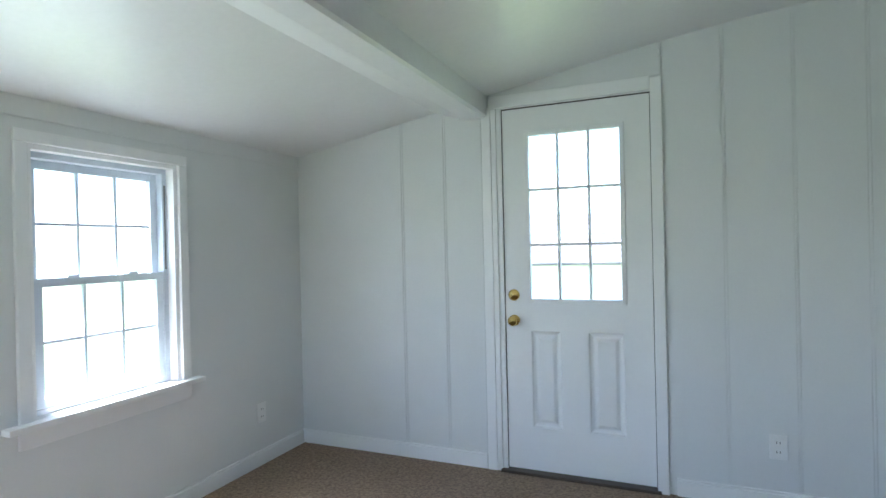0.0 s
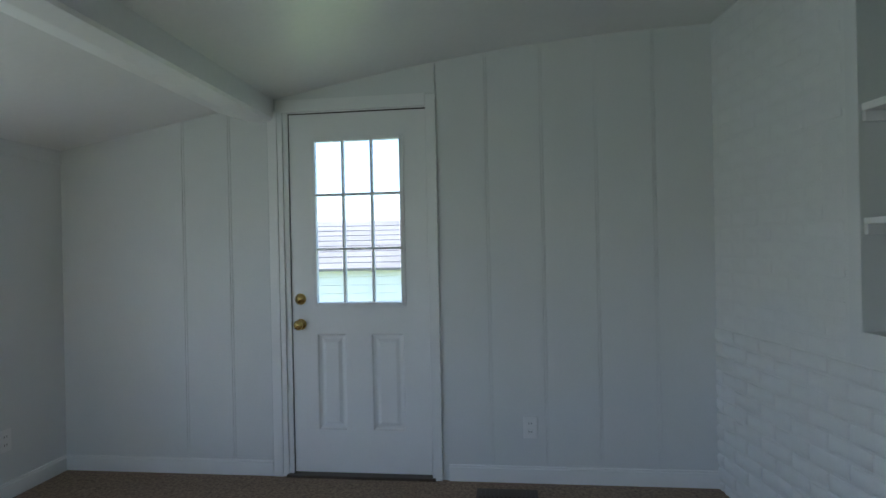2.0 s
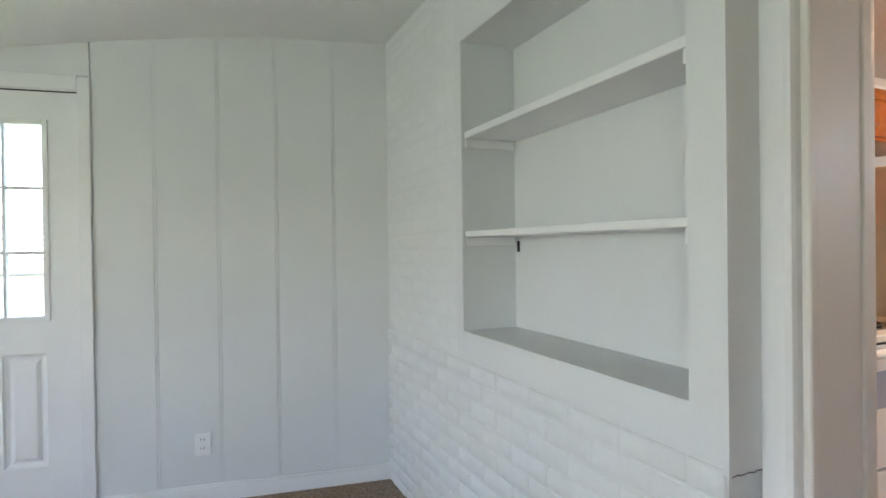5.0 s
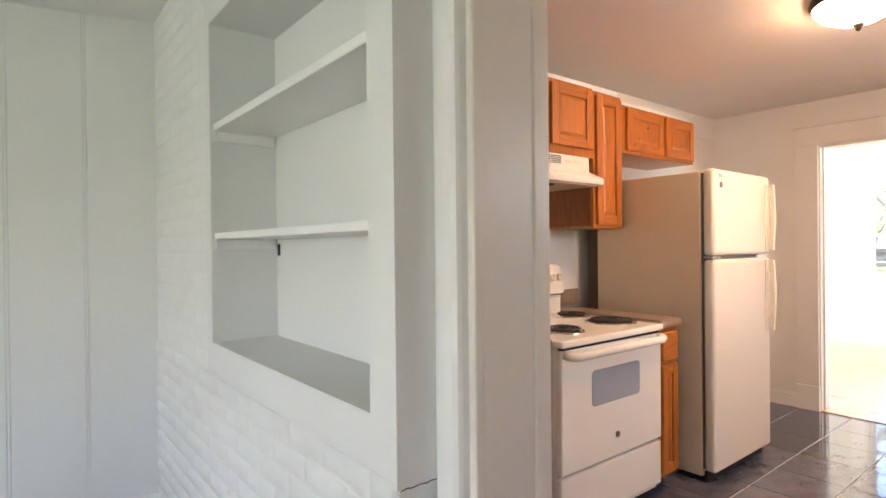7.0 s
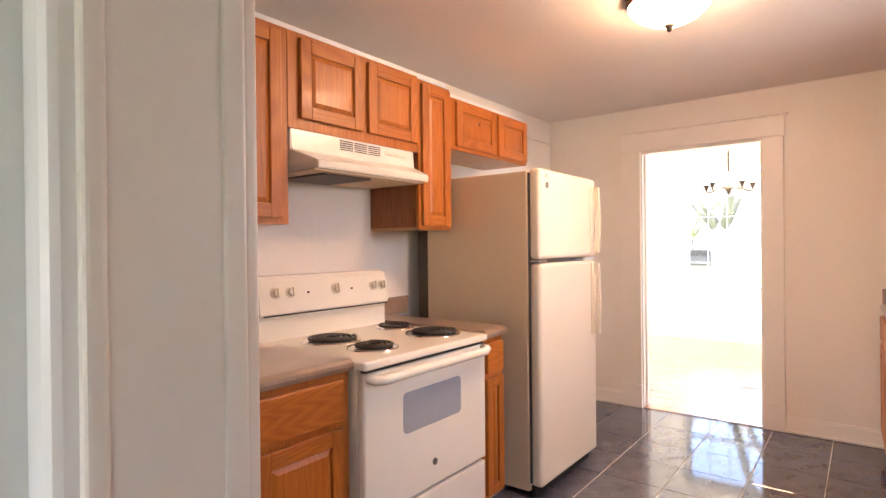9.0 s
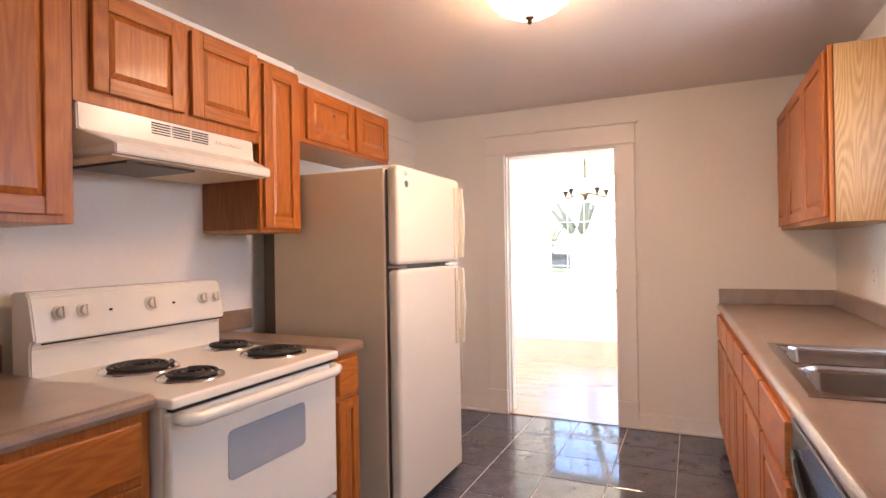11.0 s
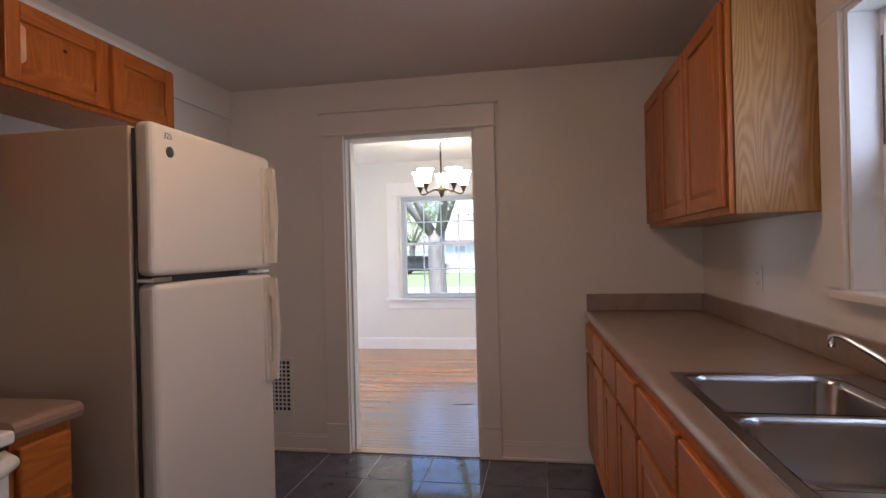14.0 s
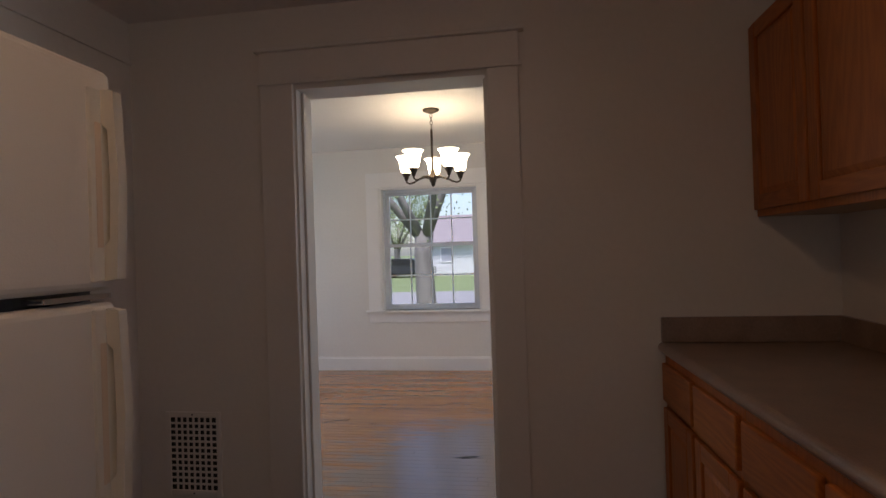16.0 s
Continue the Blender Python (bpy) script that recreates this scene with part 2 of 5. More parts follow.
# ---- builders ----
def box(bm, x0, x1, y0, y1, z0, z1, bevel=0.0, seg=2):
    r = bmesh.ops.create_cube(bm, size=1.0)
    vs = r["verts"]
    bmesh.ops.scale(bm, verts=vs, vec=(abs(x1 - x0), abs(y1 - y0), abs(z1 - z0)))
    bmesh.ops.translate(bm, verts=vs, vec=((x0 + x1) / 2, (y0 + y1) / 2, (z0 + z1) / 2))
    if bevel:
        edges = list({e for v in vs for e in v.link_edges})
        bmesh.ops.bevel(bm, geom=edges, offset=bevel, segments=seg, affect='EDGES', profile=0.6)
    return bm


def boxes(*rows, bevel=0.0, seg=2):
    bm = bmesh.new()
    for r in rows:
        box(bm, *r, bevel=bevel, seg=seg)
    return bm


def prism(bm, poly, axis, a, b):
    """A polygon of pairs pushed along an axis from a to b."""
    def at(p, q):
        return {"x": (q, p[0], p[1]), "y": (p[0], q, p[1]), "z": (p[0], p[1], q)}[axis]
    lo, hi = [bm.verts.new(at(p, a)) for p in poly], [bm.verts.new(at(p, b)) for p in poly]
    bm.faces.new(lo), bm.faces.new(hi[::-1])
    for i in range(len(poly)):
        j = (i + 1) % len(poly)
        bm.faces.new((lo[i], hi[i], hi[j], lo[j]))
    bmesh.ops.recalc_face_normals(bm, faces=bm.faces)
    return bm


def rounded(x0, x1, y0, y1, r, seg=6):
    pts = []
    for cx, cy, a in ((x1 - r, y1 - r, 0), (x0 + r, y1 - r, 90), (x0 + r, y0 + r, 180), (x1 - r, y0 + r, 270)):
        for k in range(seg + 1):
            t = radians(a + 90 * k / seg)
            pts.append((cx + r * math.cos(t), cy + r * math.sin(t)))
    return pts


def lathe(profile, x, y, seg=32, bm=None):
    """A profile of (radius, z) turned round the upright through x, y."""
    bm = bm or bmesh.new()
    rings = [[bm.verts.new((x + r * math.cos(2 * math.pi * k / seg), y + r * math.sin(2 * math.pi * k / seg), z)) for k in range(seg)] for r, z in profile]
    for a, b in zip(rings, rings[1:]):
        for k in range(seg):
            bm.faces.new((a[k], a[(k + 1) % seg], b[(k + 1) % seg], b[k]))
    bmesh.ops.recalc_face_normals(bm, faces=bm.faces)
    return bm


def tube(points, radius, seg=10, bm=None, closed=False):
    """A round bar along a line of places; radius may be one number or a list."""
    bm = bm or bmesh.new()
    pts = [Vector(p) for p in points]
    radii = radius if isinstance(radius, (list, tuple)) else [radius] * len(pts)
    rings, ref = [], None
    for i, p in enumerate(pts):
        if closed:
            d = pts[(i + 1) % len(pts)] - pts[i - 1]
        else:
            d = pts[min(i + 1, len(pts) - 1)] - pts[max(i - 1, 0)]
        d.normalize()
        ref = ref if ref is not None else (Vector((0, 0, 1)) if abs(d.z) < 0.9 else Vector((1, 0, 0)))
        s = d.cross(ref).normalized()
        u = s.cross(d).normalized()
        ref = u
        rings.append([bm.verts.new(p + radii[i] * (math.cos(2 * math.pi * k / seg) * s + math.sin(2 * math.pi * k / seg) * u)) for k in range(seg)])
    pairs = list(zip(rings, rings[1:])) + ([(rings[-1], rings[0])] if closed else [])
    for a, b in pairs:
        for k in range(seg):
            bm.faces.new((a[k], a[(k + 1) % seg], b[(k + 1) % seg], b[k]))
    if not closed:
        bm.faces.new(rings[0]), bm.faces.new(rings[-1][::-1])
    bmesh.ops.recalc_face_normals(bm, faces=bm.faces)
    return bm


BASE = {}


def mesh_of(name, bm, material, smooth):
    me = bpy.data.meshes.new(name)
    bm.to_mesh(me)
    bm.free()
    me.materials.append(material)
    if smooth:
        for p in me.polygons:
            p.use_smooth = True
    return me


def thing(name, label, category, at=(0, 0, 0), base=IDN, group="", kind=""):
    """An empty at a thing's base, in a base frame; its parts are written in that frame's own metres."""
    ob = new(name)
    ob.empty_display_size = 0.05
    ob.matrix_world = base @ Matrix.Translation(at)
    BASE[ob] = Vector(at)
    return tagged(ob, label, category, group, kind)


def part(name, bm, material, parent, label="", smooth=False, kind=""):
    at = BASE[parent]
    bmesh.ops.translate(bm, verts=bm.verts, vec=-at)
    ob = new(name, mesh_of(name, bm, material, smooth))
    ob.parent = parent
    BASE[ob] = at
    return tagged(ob, label, kind=kind)


def solid(name, bm, material, label, category, base=IDN, kind="structure", smooth=False):
    """One mesh that is a thing by itself."""
    ob = new(name, mesh_of(name, bm, material, smooth))
    ob.matrix_world = base
    BASE[ob] = Vector((0, 0, 0))
    return tagged(ob, label, category, kind=kind)


def wall(name, base, x0, x1, z1, depth, holes, material, label, z0=0.0):
    """An upright wall along x, room face at y = 0, with openings (a, b, low, high) that go through it."""
    bm = bmesh.new()
    xs = sorted({x0, x1, *(h[0] for h in holes), *(h[1] for h in holes)})
    for a, b in zip(xs, xs[1:]):
        cut = sorted((h[2], h[3]) for h in holes if h[0] <= a + 1e-6 and h[1] >= b - 1e-6)
        low = z0
        for p, q in cut:
            if p > low + 1e-4:
                box(bm, a, b, 0, depth, low, p)
            low = q
        if low < z1 - 1e-4:
            box(bm, a, b, 0, depth, low, z1)
    bmesh.ops.remove_doubles(bm, verts=bm.verts, dist=1e-5)
    return solid(name, bm, material, label, "wall", base)


def sash(parent, name, x0, x1, y, z0, z1, rail, cols, rows, material, thick=0.03, bar=0.014):
    f = part(name, boxes((x0, x0 + rail, y, y + thick, z0, z1), (x1 - rail, x1, y, y + thick, z0, z1), (x0 + rail, x1 - rail, y + 0.001, y + thick - 0.001, z0, z0 + rail), (x0 + rail, x1 - rail, y + 0.001, y + thick - 0.001, z1 - rail, z1)), material, parent)
    gx0, gx1, gz0, gz1 = x0 + rail, x1 - rail, z0 + rail, z1 - rail
    for c in range(1, cols):
        x = gx0 + (gx1 - gx0) * c / cols
        part("muntin", boxes((x - bar / 2, x + bar / 2, y + 0.006, y + thick - 0.006, gz0, gz1), bevel=0.002, seg=1), material, f)
    for r in range(1, rows):
        z = gz0 + (gz1 - gz0) * r / rows
        part("muntin", boxes((gx0, gx1, y + 0.008, y + thick - 0.008, z - bar / 2, z + bar / 2), bevel=0.002, seg=1), material, f)
    p = part("pane", boxes((gx0 - 0.004, gx1 + 0.004, y + thick / 2 - 0.002, y + thick / 2 + 0.002, gz0 - 0.004, gz1 + 0.004)), GLASS, f)
    p.visible_shadow = False
    return f


def window(name, base, x0, x1, z0, z1, depth, label, cols, casing=0.075, head=0.075, horn=0.06, apron=0.08, set_back=0.05, liner=VINYL, mid=0.5, cap=False, rail=0.035, paint=TRIM, track=False, screen=False):
    """A double-hung window in the opening x0..x1, z0..z1 of a wall whose room face is y = 0."""
    w = thing(name, label, "window", ((x0 + x1) / 2, 0, z0), base, kind="structure")
    part("casing", boxes((x0 - casing, x0, -0.018, 0, z0 - 0.0, z1), bevel=0.004), paint, w)
    part("casing", boxes((x1, x1 + casing, -0.018, 0, z0 - 0.0, z1), bevel=0.004), paint, w)
    part("head_casing", boxes((x0 - casing, x1 + casing, -0.02, 0, z1, z1 + head), bevel=0.004), paint, w)
    if cap:
        part("cap", boxes((x0 - casing - 0.02, x1 + casing + 0.02, -0.035, 0, z1 + head, z1 + head + 0.02), bevel=0.005), paint, w)
    part("window_sill", boxes((x0 - casing - horn, x1 + casing + horn, -0.055, -0.0005, z0 - 0.025, z0), (x0 + 0.001, x1 - 0.001, -0.002, set_back + 0.06, z0 - 0.025, z0), bevel=0.004), paint, w)
    part("apron", boxes((x0 - casing, x1 + casing, -0.016, 0, z0 - 0.025 - apron, z0 - 0.026), bevel=0.004), paint, w)
    part("jamb_liner", boxes((x0, x0 + 0.02, 0.0, depth, z0, z1), (x1 - 0.02, x1, 0.0, depth, z0, z1), (x0 + 0.02, x1 - 0.02, 0.0, depth, z1 - 0.02, z1)), TRIM, w)
    part("window_frame", boxes((x0 + 0.02, x0 + 0.045, set_back, depth - 0.01, z0, z1 - 0.02), (x1 - 0.045, x1 - 0.02, set_back, depth - 0.01, z0, z1 - 0.02), (x0 + 0.045, x1 - 0.045, set_back, depth - 0.01, z1 - 0.045, z1 - 0.02), (x0 + 0.045, x1 - 0.045, set_back, depth - 0.01, z0, z0 + 0.02)), liner, w)
    zm = z0 + (z1 - z0) * mid
    # added sheet outside the lower sash, only to dim what shows through
    if screen:
        part("insect_screen", boxes((x0 + 0.046, x1 - 0.046, depth - 0.014, depth - 0.012, z0 + 0.021, zm)), SCREEN, w, "grey see-through sheet dimming the view through the lower sash")
    if track:
        for x in (x0 + 0.0285, x1 - 0.0365):
            part("sash_track", boxes((x, x + 0.008, set_back - 0.002, set_back + 0.001, zm + 0.03, z1 - 0.1)), GREYM, w, "dark sash track slot")
    sash(w, "lower_sash", x0 + 0.047, x1 - 0.047, set_back + 0.004, z0 + 0.022, zm + 0.018, rail, cols, 2, liner)
    sash(w, "upper_sash", x0 + 0.047, x1 - 0.047, set_back + 0.038, zm - 0.018, z1 - 0.047, rail, cols, 2, liner)
    for k in (0.3, 0.7):
        x = x0 + (x1 - x0) * k
        part("sash_lock", boxes((x - 0.025, x + 0.025, set_back + 0.002, set_back + 0.03, zm + 0.018, zm + 0.03), bevel=0.004), liner, w)
    return w


def panel_door(parent, x0, x1, z0, z1, y, out, material, name="door"):
    """A raised-panel cabinet front in the plane y, thick towards out (+1 or -1 in y)."""
    f, t, d = 0.055, 0.019, out
    if z1 - z0 < 0.2 or x1 - x0 < 0.2:
        f = 0.045
    ya, yb = sorted((y, y + d * t))
    dr = part(name, boxes((x0, x0 + f, ya, yb, z0, z1), bevel=0.005), OAKZ, parent)
    part("stile", boxes((x1 - f, x1, ya, yb, z0, z1), bevel=0.005), OAKZ, dr)
    part("rail", boxes((x0 + f, x1 - f, ya + 0.0005, yb - 0.0005, z1 - f, z1), bevel=0.004), OAKX, dr)
    part("rail", boxes((x0 + f, x1 - f, ya + 0.0005, yb - 0.0005, z0, z0 + f), bevel=0.004), OAKX, dr)
    bm = bmesh.new()
    a, b, c, e = x0 + f, x1 - f, z0 + f, z1 - f
    g = 0.022
    deep, face = y + d * 0.007, y + d * 0.016
    lo = [bm.verts.new(v) for v in ((a, deep, c), (b, deep, c), (b, deep, e), (a, deep, e))]
    hi = [bm.verts.new(v) for v in ((a + g, face, c + g), (b - g, face, c + g), (b - g, face, e - g), (a + g, face, e - g))]
    bm.faces.new(hi)
    for i in range(4):
        bm.faces.new((lo[i], lo[(i + 1) % 4], hi[(i + 1) % 4], hi[i]))
    bk = [bm.verts.new((v.co.x, y, v.co.z)) for v in lo]
    bm.faces.new(bk)
    for i in range(4):
        bm.faces.new((bk[i], bk[(i + 1) % 4], lo[(i + 1) % 4], lo[i]))
    bmesh.ops.recalc_face_normals(bm, faces=bm.faces)
    part("panel", bm, material, dr)
    return dr


def drawer_front(parent, x0, x1, z0, z1, y, out):
    ya, yb = sorted((y, y + out * 0.02))
    return part("drawer_front", boxes((x0, x1, ya, yb, z0, z1), bevel=0.007, seg=3), OAKX, parent)


def outlet(name, base, x, z, label, paint=TRIM):
    o = thing(name, label, "outlet", (x, 0, z), base)
    part("plate", boxes((x - 0.037, x + 0.037, -0.006, 0, z - 0.058, z + 0.058), bevel=0.003), paint, o)
    for dz in (0.022, -0.022):
        s = part("socket", boxes((x - 0.017, x + 0.017, -0.0085, -0.006, z + dz - 0.014, z + dz + 0.014), bevel=0.002), paint, o)
        for dx in (-0.007, 0.007):
            part("slot", boxes((x + dx - 0.0014, x + dx + 0.0014, -0.009, -0.0084, z + dz - 0.004, z + dz + 0.006)), DARK, s)
    return o


# ---- the setting: family room ----
DOOR = (-2.33, -1.49, 0.0, 2.075)
WIN_W = (-1.65, -0.96, 0.66, 1.73)
RISE = [(-3.95, 1.858), (-2.38, 2.139), (-1.74, 2.252), (-1.4, 2.305), (-1.05, 2.35), (-0.6, 2.388), (0.0, 2.408), (1.6, 2.44)]   # sagging slope of the family room ceiling

wall("wall_north", FAM, -3.9, 0.2, 2.46, 0.15, [DOOR], WALL, "white painted plank-panelled wall with an exterior door")
# the second hole is an added, unseen opening for the west fill lamp
wall("wall_west", WWALL, -5.2, 0.0, 2.0, 0.15, [WIN_W, (-2.88, -2.22, 0.665, 1.72)], WALL, "plain white painted wall with one window")
# hole invented to let fill light in from the south
wall("wall_south_family", FSOUTH, -1.4, 3.9, 3.0, 0.15, [(1.6, 2.8, 0.8, 1.8)], WALL, "plain white painted wall")
# carpet and ceiling of the family room
bm = bmesh.new()
prism(bm, [(-3.9, -5.3), (1.0, -5.3), (0.55, -2.2), (0.3, -1.0), (0.0, 0.02), (-3.9, 0.02)], "z", -0.1, 0.03)
solid("floor_family", bm, CARPET, "brown cut-pile carpet over the family room floor", "carpet", FAM)
bm = bmesh.new()
prism(bm, RISE + [(1.6, 3.2), (-3.95, 3.2)], "y", -5.3, 0.12)
solid("ceiling_family", bm, CEIL, "sloping white painted ceiling", "ceiling", FAM)
bm = bmesh.new()
prism(bm, [(-2.37, 2.2), (-2.372, 2.03), (-2.385, 2.018), (-2.5, 2.018), (-2.53, 2.026), (-2.69, 2.078), (-2.69, 2.12)], "y", -5.2, 0.0)
solid("ceiling_beam", bm, CEIL, "white painted beam under the sloping ceiling", "beam", FAM)
# frieze board along the west wall
solid("trim_frieze", boxes((-5.2, -0.001, -0.008, 0, 1.825, 1.93), bevel=0.003), WALL, "white frieze board under the ceiling", "trim", WWALL)
for i, (a, b) in enumerate(((-3.69, -2.41), (-1.495 + 0.075, 0.0))):
    solid("baseboard_north", boxes((a, b, -0.014, 0, 0.02, 0.105), (a, b, -0.010, 0, 0.105, 0.118), bevel=0.003), TRIM, "white painted baseboard", "baseboard", FAM)
solid("baseboard_west", boxes((-5.2, -0.015, -0.014, 0, 0.02, 0.105), (-5.2, -0.015, -0.010, 0, 0.105, 0.118), bevel=0.003), TRIM, "white painted baseboard", "baseboard", WWALL)

# brick wall between family room and kitchen: brick backing, niche, plaster face
BX, NY0, NY1, NZ0, NZ1, ED = 2.03, 1.412, 2.49, 0.968, 2.095, 1.333
bm = bmesh.new()
box(bm, BX + 0.0075, 2.36, ED, NY0, 0, 2.7)
box(bm, BX + 0.0075, 2.36, NY1, 3.75, 0, 2.7)
box(bm, BX + 0.0075, 2.36, NY0, NY1, 0, NZ0)
box(bm, BX + 0.0075, 2.36, NY0, NY1, NZ1, 2.7)
box(bm, BX + 0.24, 2.36, NY0, NY1, NZ0, NZ1)
BRICKWALL = solid("wall_brick", bm, MORTAR, "white painted brick wall with a plastered shelf niche", "wall")
bm = bmesh.new()
for r in ((BX - 0.006, BX + 0.0075, ED, NY0, 0.862, 2.7), (BX - 0.006, BX + 0.0075, NY1, NY1 + 0.05, 0.862, 2.7), (BX - 0.006, BX + 0.0075, NY0, NY1, 0.862, NZ0), (BX - 0.006, BX + 0.0075, NY0, NY1, NZ1, 2.7), (BX - 0.006, 2.135, ED - 0.012, ED, 0.848, 2.7)):
    box(bm, *r)
PLASTER = part("plaster_face", bm, WALL, BRICKWALL, "smooth white plaster round the niche")
NICHE = part("niche_lining", boxes((BX - 0.005, BX + 0.24, NY0, NY0 + 0.004, NZ0, NZ1), (BX - 0.005, BX + 0.24, NY1 - 0.004, NY1, NZ0, NZ1), (BX - 0.005, BX + 0.24, NY0 + 0.004, NY1 - 0.004, NZ0, NZ0 + 0.004), (BX - 0.005, BX + 0.24, NY0 + 0.004, NY1 - 0.004, NZ1 - 0.004, NZ1), (BX + 0.232, BX + 0.239, NY0 + 0.004, NY1 - 0.004, NZ0 + 0.004, NZ1 - 0.004)), WALL, BRICKWALL)
for z, th in ((1.742, 0.026), (1.358, 0.022)):
    sh = thing("niche_shelf", "white painted wooden shelf board in the wall niche", "shelf", ((BX + BX + 0.23) / 2, (NY0 + NY1) / 2, z - th), group="niche shelves")
    part("board", boxes((BX + 0.004, BX + 0.23, NY0 + 0.006, NY1 - 0.006, z - th, z), bevel=0.004), TRIM, sh)
    for yy in (NY0 + 0.014, NY1 - 0.014):
        part("cleat", boxes((BX + 0.006, BX + 0.22, yy - 0.008, yy + 0.008, z - th - 0.035, z - th - 0.0005), bevel=0.002), TRIM, sh)
solid("bracket_hole", boxes((BX + 0.226, BX + 0.231, 2.452, 2.464, 1.275, 1.318)), DARK, "small dark metal bracket at the niche back", "bracket", kind="")

bm = bmesh.new()
for k in range(9):
    x, zz = BX + 0.002 + k * 0.0095, 0.8465 + 0.0012 * math.sin(k * 1.9)
    box(bm, x, x + 0.0098, ED - 0.0128, ED - 0.0115, zz, zz + 0.0016 + 0.0006 * (k % 2))
part("crack", bm, VENTM, BRICKWALL, "dark crack under the plaster end")

# the cased opening between family room and kitchen
solid("wall_opening_head", boxes((BX, 2.36, 0.22, ED - 0.012, 2.08, 2.7)), WALL, "white wall above the cased opening", "wall")
solid("wall_east_family", boxes((BX, 2.36, -2.6, 0.22, 0, 2.7)), WALL, "plain white wall beside the opening", "wall")
CO = thing("cased_opening", "white gloss painted casing and jamb of a doorless opening", "door frame", (2.25, ED - 0.04, 0), kind="structure")
bm = bmesh.new()
prism(bm, [(2.118, ED - 0.012), (2.118, 1.272), (2.124, 1.262), (2.134, 1.259), (2.15, 1.259), (2.15, ED - 0.012)], "z", 0, 2.15)
part("casing", bm, TRIM, CO)
part("casing_bead", boxes((2.15, 2.178, 1.243, ED - 0.012, 0, 2.12), bevel=0.008, seg=3), KTRIM, CO)
part("jamb", boxes((2.17, 2.345, 1.252, ED - 0.012, 0, 2.1), bevel=0.002), KTRIM, CO)
part("stop", boxes((2.325, 2.36, 1.246, ED - 0.012, 0, 2.1), bevel=0.006, seg=3), KTRIM, CO)
part("edge_bead", boxes((2.36, 2.385, 1.255, 1.34, 0, 2.1), bevel=0.008, seg=3), KTRIM, CO)
part("head_jamb", boxes((2.12, 2.38, 0.24, 1.25, 2.05, 2.08), bevel=0.003), TRIM, CO)
part("jamb", boxes((2.12, 2.38, 0.22, 0.24, 0, 2.08), bevel=0.003), TRIM, CO)

# ---- exterior door in the north wall ----
D = thing("door_1", "white nine-light exterior door with two raised panels and brass knobs, closed", "door", (-1.91, 0.02, 0.02), FAM, kind="structure")
dx0, dx1, dz0, dz1, dy = -2.29, -1.515, 0.05, 2.05, 0.012
gx0, gx1, gz0, gz1 = -2.148, -1.658, 0.99, 1.90
bm = boxes((dx0, gx0, dy, dy + 0.04, dz0, dz1), (gx1, dx1, dy, dy + 0.04, dz0, dz1), (gx0, gx1, dy, dy + 0.04, gz1, dz1), (gx0, gx1, dy, dy + 0.04, 0.82, gz0), (gx0, gx1, dy, dy + 0.04, dz0, 0.285))
SLAB = part("slab", bm, TRIM, D)
part("slab", boxes((-1.985, -1.838, dy + 0.0004, dy + 0.0396, 0.285, 0.82)), TRIM, D)
for a, b in ((gx0, -1.985), (-1.838, gx1)):
    bm = bmesh.new()
    prev = None
    for off, yy in ((0, 0.0), (0.008, 0.009), (0.02, 0.014), (0.028, 0.014), (0.046, 0.004)):
        ring = [bm.verts.new((x, dy + yy, z)) for x, z in ((a + off, 0.285 + off), (b - off, 0.285 + off), (b - off, 0.82 - off), (a + off, 0.82 - off))]
        if prev:
            for k in range(4):
                bm.faces.new((prev[k], prev[(k + 1) % 4], ring[(k + 1) % 4], ring[k]))
        prev = ring
    bm.faces.new(prev)
    bk = [bm.verts.new((x, dy + 0.04, z)) for x, z in ((a, 0.285), (b, 0.285), (b, 0.82), (a, 0.82))]
    bm.faces.new(bk)
    bmesh.ops.recalc_face_normals(bm, faces=bm.faces)
    part("raised_panel", bm, TRIM, D)
GF = part("glass_frame", boxes((gx0 - 0.018, gx0 + 0.006, dy - 0.008, dy + 0.03, gz0 - 0.018, gz1 + 0.018), (gx1 - 0.006, gx1 + 0.018, dy - 0.008, dy + 0.03, gz0 - 0.018, gz1 + 0.018), (gx0 + 0.006, gx1 - 0.006, dy - 0.008, dy + 0.03, gz0 - 0.018, gz0 + 0.006), (gx0 + 0.006, gx1 - 0.006, dy - 0.008, dy + 0.03, gz1 - 0.006, gz1 + 0.018), bevel=0.003), TRIM, D)
for k in (1, 2):
    x = gx0 + (gx1 - gx0) * k / 3
    part("muntin", boxes((x - 0.007, x + 0.007, dy - 0.004, dy + 0.026, gz0, gz1), bevel=0.002, seg=1), TRIM, GF)
    z = gz0 + (gz1 - gz0) * k / 3
    part("muntin", boxes((gx0, gx1, dy - 0.003, dy + 0.025, z - 0.007, z + 0.007), bevel=0.002, seg=1), TRIM, GF)
part("pane", boxes((gx0, gx1, dy + 0.010, dy + 0.014, gz0, gz1)), GLASS, GF).visible_shadow = False
